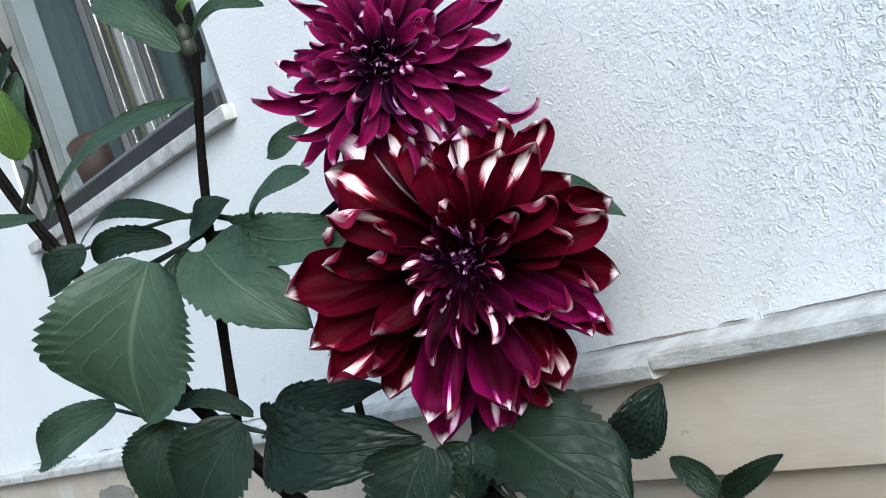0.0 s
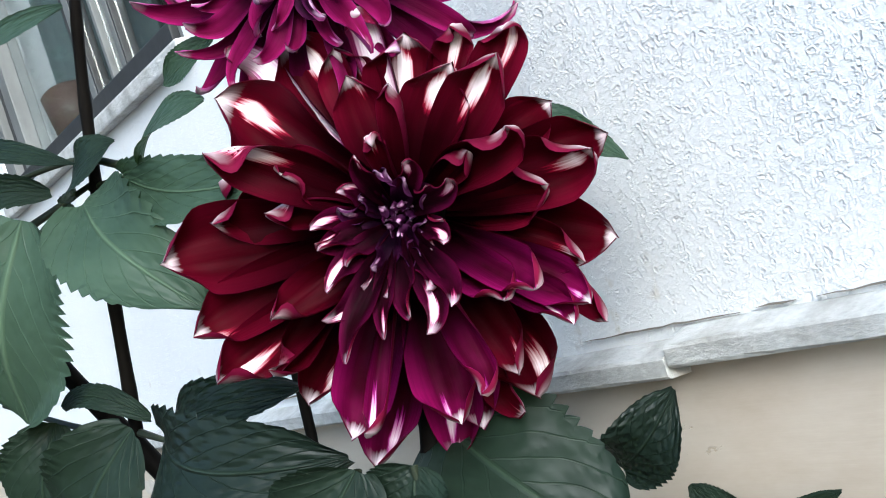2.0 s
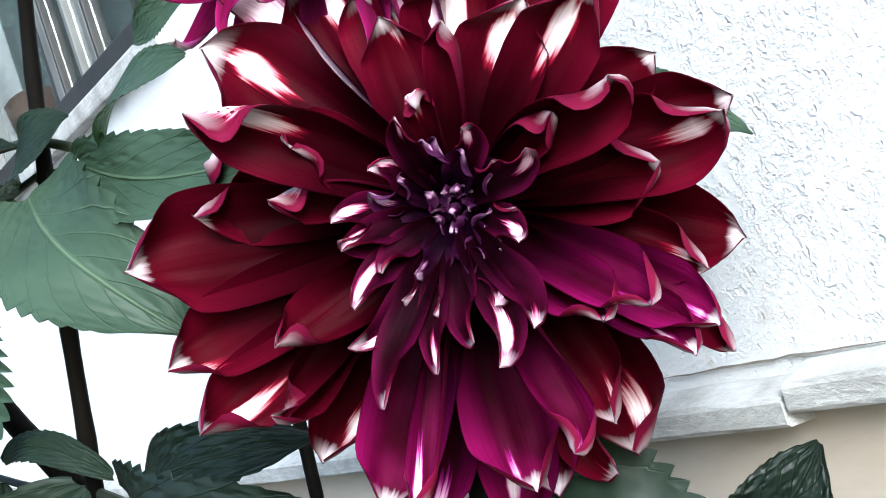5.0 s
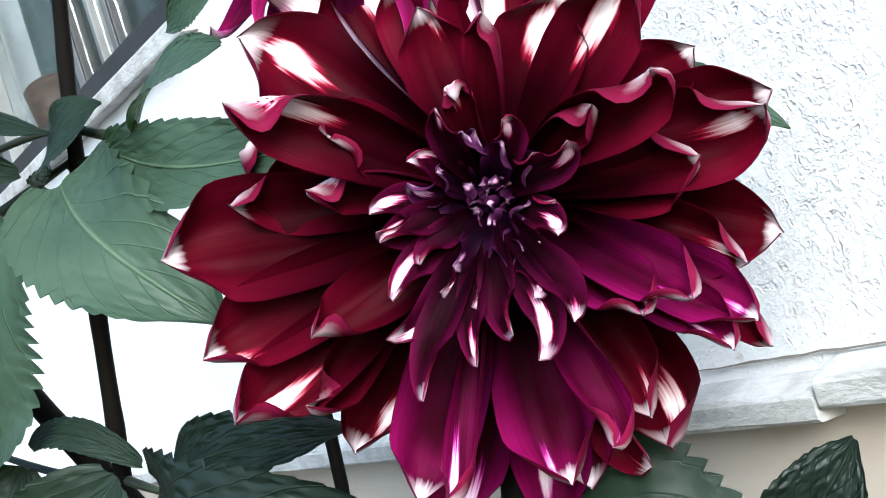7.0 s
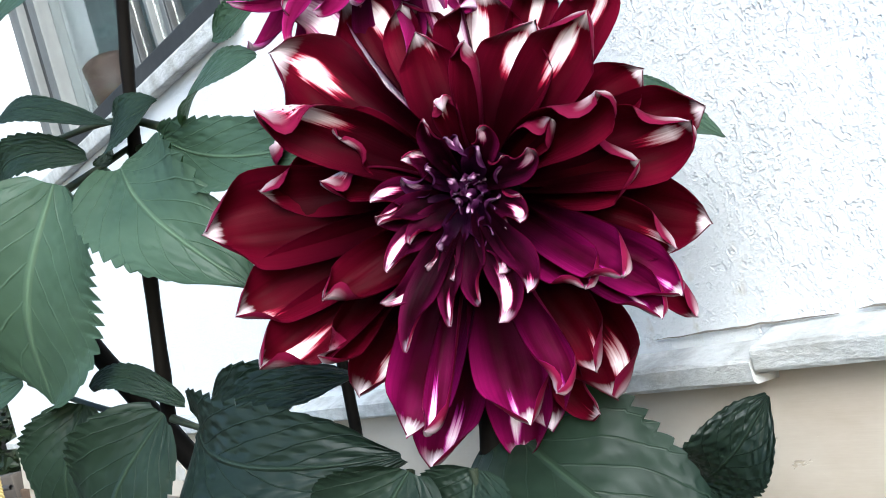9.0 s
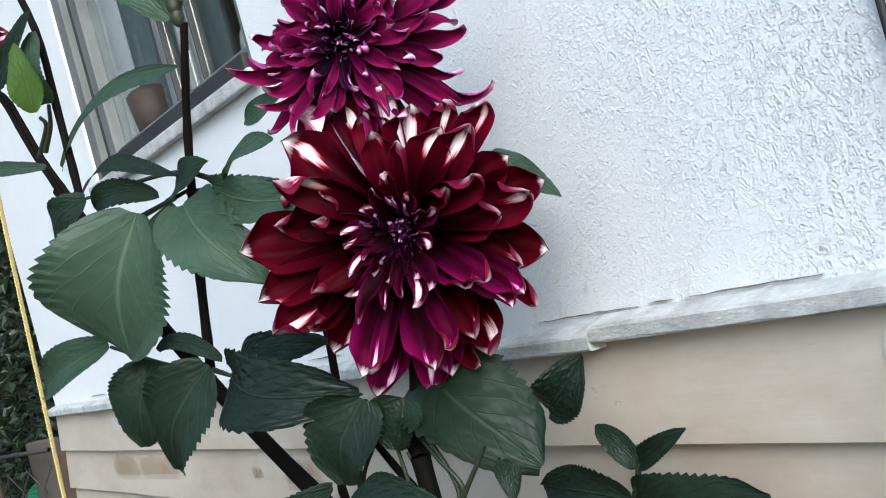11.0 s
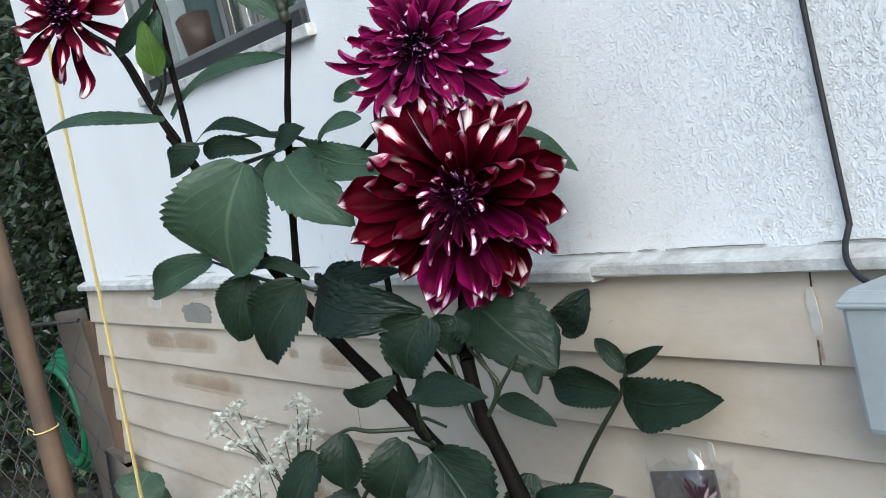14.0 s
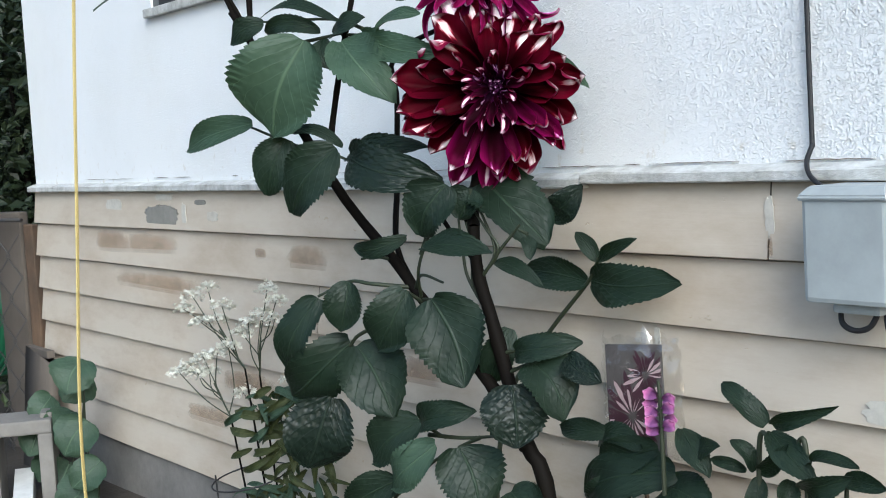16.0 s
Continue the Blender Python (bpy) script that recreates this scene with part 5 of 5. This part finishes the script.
stem([(-0.130, -0.205, 0.870), (-0.09, -0.220, 0.893), (-0.049, -0.215, 0.885)], 0.0031, 0.0019, STEM_GREEN, 0)
stem([(-0.087, -0.226, 0.684), (-0.033, -0.21, 0.685), (0.019, -0.194, 0.692)], 0.0037, 0.0022, STEM_GREEN, 0)
stem([(-0.133, -0.206, 0.873), (-0.165, -0.25, 0.881), (-0.206, -0.262, 0.883), (-0.243, -0.290, 0.864)], 0.0037, 0.0022, STEM_GREEN, 0)
stem([(-0.118, -0.203, 0.857), (-0.071, -0.221, 0.863)], 0.0037, 0.0022, STEM_GREEN, 0)
stem([(-0.085, -0.199, 0.831), (-0.15, -0.240, 0.826), (-0.19, -0.257, 0.813), (-0.209, -0.263, 0.797), (-0.234, -0.27, 0.764), (-0.254, -0.276, 0.72)], 0.0038, 0.0023, STEM_GREEN, 0)
stem([(-0.110, -0.202, 0.851), (-0.111, -0.233, 0.873)], 0.0037, 0.0022, STEM_GREEN, 0)
stem([(-0.060, -0.196, 0.811), (-0.041, -0.212, 0.813), (-0.007, -0.202, 0.8)], 0.0037, 0.0022, STEM_GREEN, 0)
stem([(-0.229, -0.269, 1.06), (-0.272, -0.281, 1.067), (-0.308, -0.292, 1.078), (-0.373, -0.312, 1.102)], 0.0033, 0.0020, STEM_GREEN, 0)
stem([(-0.224, -0.267, 1.058), (-0.197, -0.259, 1.048)], 0.0033, 0.0020, STEM_GREEN, 0)
stem([(-0.151, -0.245, 1.216), (-0.207, -0.262, 1.235), (-0.346, -0.304, 1.245)], 0.0031, 0.0019, STEM_GREEN, 0)
stem([(-0.19, -0.257, 1.213), (-0.154, -0.246, 1.209)], 0.0032, 0.0019, STEM_GREEN, 0)
stem([(-0.268, -0.28, 1.209), (-0.226, -0.268, 1.212), (-0.19, -0.257, 1.215)], 0.0033, 0.0020, STEM_GREEN, 0)
stem([(-0.407, -0.322, 1.302), (-0.381, -0.314, 1.326), (-0.387, -0.316, 1.337)], 0.0035, 0.0021, STEM_GREEN, 0)
stem([(-0.394, -0.318, 1.304), (-0.373, -0.312, 1.324), (-0.365, -0.31, 1.344)], 0.0035, 0.0021, STEM_GREEN, 0)
stem([(0.044, -0.187, 0.753), (0.03, -0.191, 0.78), (0.026, -0.192, 0.787)], 0.0035, 0.0021, STEM_GREEN, 0)
stem([(0.042, -0.188, 0.774), (0.075, -0.177, 0.789)], 0.0035, 0.0021, STEM_GREEN, 0)
stem([(0.039, -0.188, 0.799), (0.053, -0.184, 0.802)], 0.0035, 0.0021, STEM_GREEN, 0)
stem([(0.06, -0.182, 0.796), (0.126, -0.162, 0.798)], 0.0035, 0.0021, STEM_GREEN, 0)
stem([(-0.006, -0.202, 0.688), (-0.041, -0.212, 0.672)], 0.0036, 0.0021, STEM_GREEN, 0)
stem([(-0.104, -0.231, 0.701), (-0.06, -0.218, 0.682)], 0.0037, 0.0022, STEM_GREEN, 0)
stem([(-0.15, -0.245, 0.593), (-0.109, -0.233, 0.628), (-0.061, -0.218, 0.664)], 0.0038, 0.0023, STEM_GREEN, 0)
stem([(0.001, -0.2, 1.004), (0.001, -0.2, 0.98)], 0.0029, 0.0018, STEM_GREEN, 0)
stem([(0.081, -0.176, 0.947), (0.068, -0.18, 0.952)], 0.0028, 0.0017, STEM_GREEN, 0)
stem([(-0.041, -0.212, 1.007), (-0.059, -0.218, 0.971), (-0.084, -0.225, 0.921)], 0.0030, 0.0018, STEM_GREEN, 0)
stem([(0.006, -0.198, 0.925), (-0.018, -0.196, 0.968), (-0.040, -0.200, 1.002)], 0.0052, 0.0036, STEM_DARK, 0)
stem([(0.010, -0.197, 0.905), (-0.045, -0.200, 0.948), (-0.075, -0.207, 0.988)], 0.0046, 0.0032, STEM_DARK, 0)
# the closed bud between the young leaves
bm = bmesh.new()
for z, r in ((1.370, 0.0062), (1.379, 0.0070)):
    bmesh.ops.create_uvsphere(bm, u_segments=12, v_segments=8, radius=1, matrix=Matrix.Translation((-0.134, -0.244, z - 0.016)) @ Matrix.Diagonal((r, r, 0.0095, 1)))
part("bud", bm, STEM_GREEN, dahlia, "closed green flower bud", True)

sprout = thing("young_plant", "young plant with three broad toothed leaves before the siding", "plant", (-0.19, -0.05, 0.2))
SPROUT = [
    ((0.034, -0.045, 0.872), (-0.088, -0.055, 0.884), 0.021, LEAF),
    ((0.040, -0.045, 0.874), (0.202, -0.055, 0.883), 0.026, LEAF),
    ((0.054, -0.045, 0.900), (0.026, -0.055, 0.938), 0.010, LEAF),
    ((0.058, -0.045, 0.902), (0.136, -0.055, 0.931), 0.009, LEAF),
]
for k, (b, t, w, mat) in enumerate(SPROUT):
    add_leaf(sprout, b, t, w, mat, 220 + k, droop=0.04, cup=0.35, teeth=18)
tube("stem", [(-0.19, -0.05, 0.2), (-0.185, -0.05, 0.55), (-0.140, -0.05, 0.700), (-0.090, -0.05, 0.757), (-0.028, -0.05, 0.815), (0.037, -0.045, 0.874), (0.058, -0.045, 0.904)], 0.0042, 0.0025, STEM_GREEN, sprout, n=40)

low_plant = thing("flowering_plant", "low leafy plant with one pink lipped flower spike", "plant", (0.239, -0.12, 0.2))
LOWPLANT = [
    ((0.124, -0.1, 0.694), (0.042, -0.115, 0.696), 0.014, LEAF),
    ((0.21, -0.1, 0.69), (0.115, -0.115, 0.667), 0.022, LEAF),
    ((0.237, -0.1, 0.666), (0.067, -0.115, 0.613), 0.032, LEAF),
    ((0.252, -0.1, 0.719), (0.307, -0.115, 0.676), 0.015, LEAF),
    ((0.266, -0.1, 0.694), (0.321, -0.115, 0.711), 0.011, LEAF),
    ((0.163, -0.1, 0.643), (0.093, -0.115, 0.597), 0.028, LEAF),
    ((0.221, -0.1, 0.646), (0.308, -0.115, 0.639), 0.026, LEAF),
    ((0.104, -0.1, 0.682), (0.192, -0.115, 0.692), 0.015, LEAF),
]
for k, (b, t, w, mat) in enumerate(LOWPLANT):
    add_leaf(low_plant, b, t, w, mat, 240 + k)
tube("stem", [(0.239, -0.12, 0.2), (0.239, -0.12, 0.5), (0.239, -0.12, 0.731), (0.237, -0.12, 0.776)], 0.004, 0.002, STEM_GREEN, low_plant, n=30)
spike = (0.239, -0.12, 0.731)
for k in range(9):
    rnd = random.Random(950 + k)
    pts = petal_points(0.020, 0.0165, 0.9, 0.3, radians(60), 1.5, 0, 0, rows=11, cols=7, seed=950 + k, narrow=0.5)
    place = facing((0.75, 0.65, 0), (0, 0, 1), (-0.65, 0.75, 0.0), (spike[0], spike[1], spike[2] + 0.0055 * k - 0.016))
    add_petal(low_plant, place, pts, (0.35 if k % 2 else math.pi - 0.35) + rnd.uniform(-0.35, 0.35), 0.004 * (k % 3), LIP, LIP)

# ---- leafy plant with lance leaves ----
lance = thing("leafy_plant", "dark leafy plant with pointed lance-shaped leaves", "plant", (0.367, -0.1, 0.2))
LANCE = [
    ((0.38, -0.1, 0.741), (0.333, -0.115, 0.786), 0.013, LEAF),
    ((0.389, -0.1, 0.742), (0.484, -0.115, 0.772), 0.009, LEAF),
    ((0.386, -0.1, 0.734), (0.456, -0.115, 0.695), 0.015, LEAF),
    ((0.433, -0.1, 0.707), (0.508, -0.115, 0.723), 0.009, LEAF),
    ((0.362, -0.1, 0.688), (0.345, -0.115, 0.723), 0.010, LEAF),
    ((0.349, -0.1, 0.686), (0.308, -0.115, 0.695), 0.007, LEAF),
    ((0.366, -0.1, 0.689), (0.42, -0.115, 0.726), 0.010, LEAF),
    ((0.484, -0.1, 0.7), (0.544, -0.115, 0.703), 0.010, LEAF),
    ((0.43, -0.1, 0.676), (0.499, -0.115, 0.703), 0.014, LEAF),
    ((0.368, -0.1, 0.681), (0.361, -0.115, 0.646), 0.011, LEAF),
    ((0.411, -0.1, 0.686), (0.411, -0.115, 0.655), 0.012, LEAF),
]
for k, (b, t, w, mat) in enumerate(LANCE):
    add_leaf(lance, b, t, w, mat, 260 + k, cup=0.5)
for line in ([(0.367, -0.1, 0.2), (0.367, -0.1, 0.678), (0.384, -0.1, 0.734)], [(0.404, -0.1, 0.2), (0.434, -0.1, 0.69), (0.413, -0.1, 0.716)], [(0.455, -0.1, 0.2), (0.485, -0.1, 0.696)]):
    tube("stem", line, 0.004, 0.0025, STEM_GREEN, lance, n=24)

# ---- white umbel plant ----
umbel = thing("white_flower_plant", "slender weed with clusters of tiny white flowers", "plant", (-0.45, -0.12, 0.0))
for name, base, node_at, tops in (("a", (-0.44, 0.0), (-0.505, 0.70), ((-0.601, 0.803), (-0.569, 0.817), (-0.542, 0.790), (-0.621, 0.783), (-0.588, 0.765), (-0.556, 0.770))),
                                  ("b", (-0.43, 0.0), (-0.485, 0.69), ((-0.459, 0.815), (-0.443, 0.799), (-0.472, 0.780), (-0.448, 0.772), (-0.515, 0.751), (-0.500, 0.765))),
                                  ("c", (-0.45, 0.0), (-0.530, 0.63), ((-0.630, 0.690), (-0.605, 0.702), (-0.577, 0.715), (-0.548, 0.722), (-0.567, 0.695), (-0.525, 0.735), (-0.590, 0.690))),
                                  ("d", (-0.42, 0.0), (-0.430, 0.60), ((-0.515, 0.665), (-0.420, 0.690)))):
    y = {"a": -0.12, "b": -0.112, "c": -0.13, "d": -0.118}[name]
    tube("stem", [(base[0], y, base[1]), (0.7 * base[0] + 0.3 * node_at[0], y, 0.5 * node_at[1]), (node_at[0], y, node_at[1])], 0.0022, 0.0014, STEM_DARK, umbel, n=30, sides=6)
    heart = [sum(p[i] for p in tops) / len(tops) for i in (0, 1)]
    tube("stem", [(node_at[0], y, node_at[1]), (node_at[0] + 0.62 * (heart[0] - node_at[0]), y, node_at[1] + 0.62 * (heart[1] - node_at[1]))], 0.0014, 0.0010, STEM_GREEN, umbel, n=8, sides=6)
    for k, (x, z) in enumerate(tops):
        rnd = random.Random(1000 + k + 20 * ord(name))
        up = 0.62 * ((k * 0.618) % 1.0)
        fork = (node_at[0] + up * (heart[0] - node_at[0]), y, node_at[1] + up * (heart[1] - node_at[1]))
        mid = (0.5 * fork[0] + 0.5 * x, y + rnd.uniform(-0.010, 0.010), 0.62 * fork[2] + 0.38 * z)
        tube("stalk", [fork, mid, (x, y, z)], 0.0010, 0.0007, STEM_GREEN, umbel, n=12, sides=5)
        bm = bmesh.new()
        for i in range(64):
            a0, d0 = rnd.uniform(0, 6.28), 0.0175 * math.sqrt(rnd.random())
            c = Vector((x + d0 * math.cos(a0), y + d0 * math.sin(a0), z + 0.004 - 22 * d0 * d0 + rnd.gauss(0, 0.003)))
            m = Matrix.Translation(c) @ Euler((rnd.uniform(-1, 1), rnd.uniform(-1, 1), rnd.uniform(0, 6))).to_matrix().to_4x4()
            for a in range(5):
                bm.faces.new([bm.verts.new(m @ Vector((1.15 * r * math.cos(1.2566 * a + d), 1.15 * r * math.sin(1.2566 * a + d), h))) for r, d, h in ((0.0, 0, 0), (0.0022, -0.45, 0.0006), (0.0034, 0, 0.001), (0.0022, 0.45, 0.0006))])
        part("umbel", bm, FLORET, umbel)
for k in range(230):
    rnd = random.Random(1100 + k)
    z = 0.26 + 0.42 * rnd.random() ** 0.8
    b = (-0.405 - 0.10 * max(0, z - 0.5) + rnd.gauss(0, 0.036), -0.125 + rnd.uniform(-0.02, 0.02), z)
    out = rnd.choice((-1, 1)) * rnd.uniform(0.015, 0.06)
    t = (b[0] + out, b[1] - 0.015, b[2] + rnd.uniform(-0.065, 0.02))
    add_leaf(umbel, b, t, rnd.uniform(0.003, 0.0065), OLIVE_LEAF if k % 3 else LEAF_LIGHT, 300 + k, cup=0.6, droop=0.3, rows=12, cols=5)

# ---- low vine ----
vine = thing("vine_plant", "low vine with round green leaves by the foundation", "plant", (-0.93, -0.12, 0.0))
for k, (x, z, r) in enumerate(((-0.857, 0.605, 0.036), (-0.90, 0.575, 0.030), (-0.985, 0.535, 0.026), (-0.863, 0.500, 0.036), (-0.93, 0.510, 0.034), (-0.99, 0.485, 0.030), (-0.95, 0.420, 0.036), (-0.88, 0.400, 0.036), (-1.01, 0.43, 0.03), (-0.84, 0.44, 0.028), (-0.97, 0.36, 0.034), (-0.86, 0.33, 0.034))):
    rnd = random.Random(1200 + k)
    y = -0.10 - 0.05 * rnd.random()
    b = (x + 0.004, y + 0.02, z + 0.4 * r)
    t = (x + rnd.uniform(-0.025, 0.025), y - 0.02, z - r)
    add_leaf(vine, b, t, r * 0.98, LEAF_LIGHT, 340 + k, cup=0.25, teeth=5, rows=22, cols=11)
    tube("stalk", [(-0.93 + 0.01 * (k % 4), -0.12, 0.0), (0.5 * (x - 0.93), -0.11, 0.6 * z), b], 0.0022, 0.0015, STEM_GREEN, vine, n=14, sides=6)

# ---- wire plant support among the weeds ----
support = thing("plant_support", "thin bent wire ring holding up the slender weed", "wire support", (-0.5, -0.13, 0.0))
tube("ring", [(-0.50 + 0.060 * math.cos(a), -0.13 + 0.05 * math.sin(a), 0.545 + 0.012 * math.sin(a + 0.6)) for a in np.linspace(0.3, 0.3 + 2 * math.pi, 17)], 0.0013, 0.0013, BLACK, support, n=40, sides=6)
tube("leg", [(-0.558, -0.142, 0.545), (-0.548, -0.142, 0.40), (-0.535, -0.14, 0.0)], 0.0013, 0.0013, BLACK, support, n=10, sides=6)
settle([umbel, support], (-0.53, -0.12, 0.775), (-0.847, -0.14, 0.774), 1.25, 20)
settle([vine], (-0.91, -0.12, 0.52), (-1.76, -0.14, 0.470), 1.42, 20)
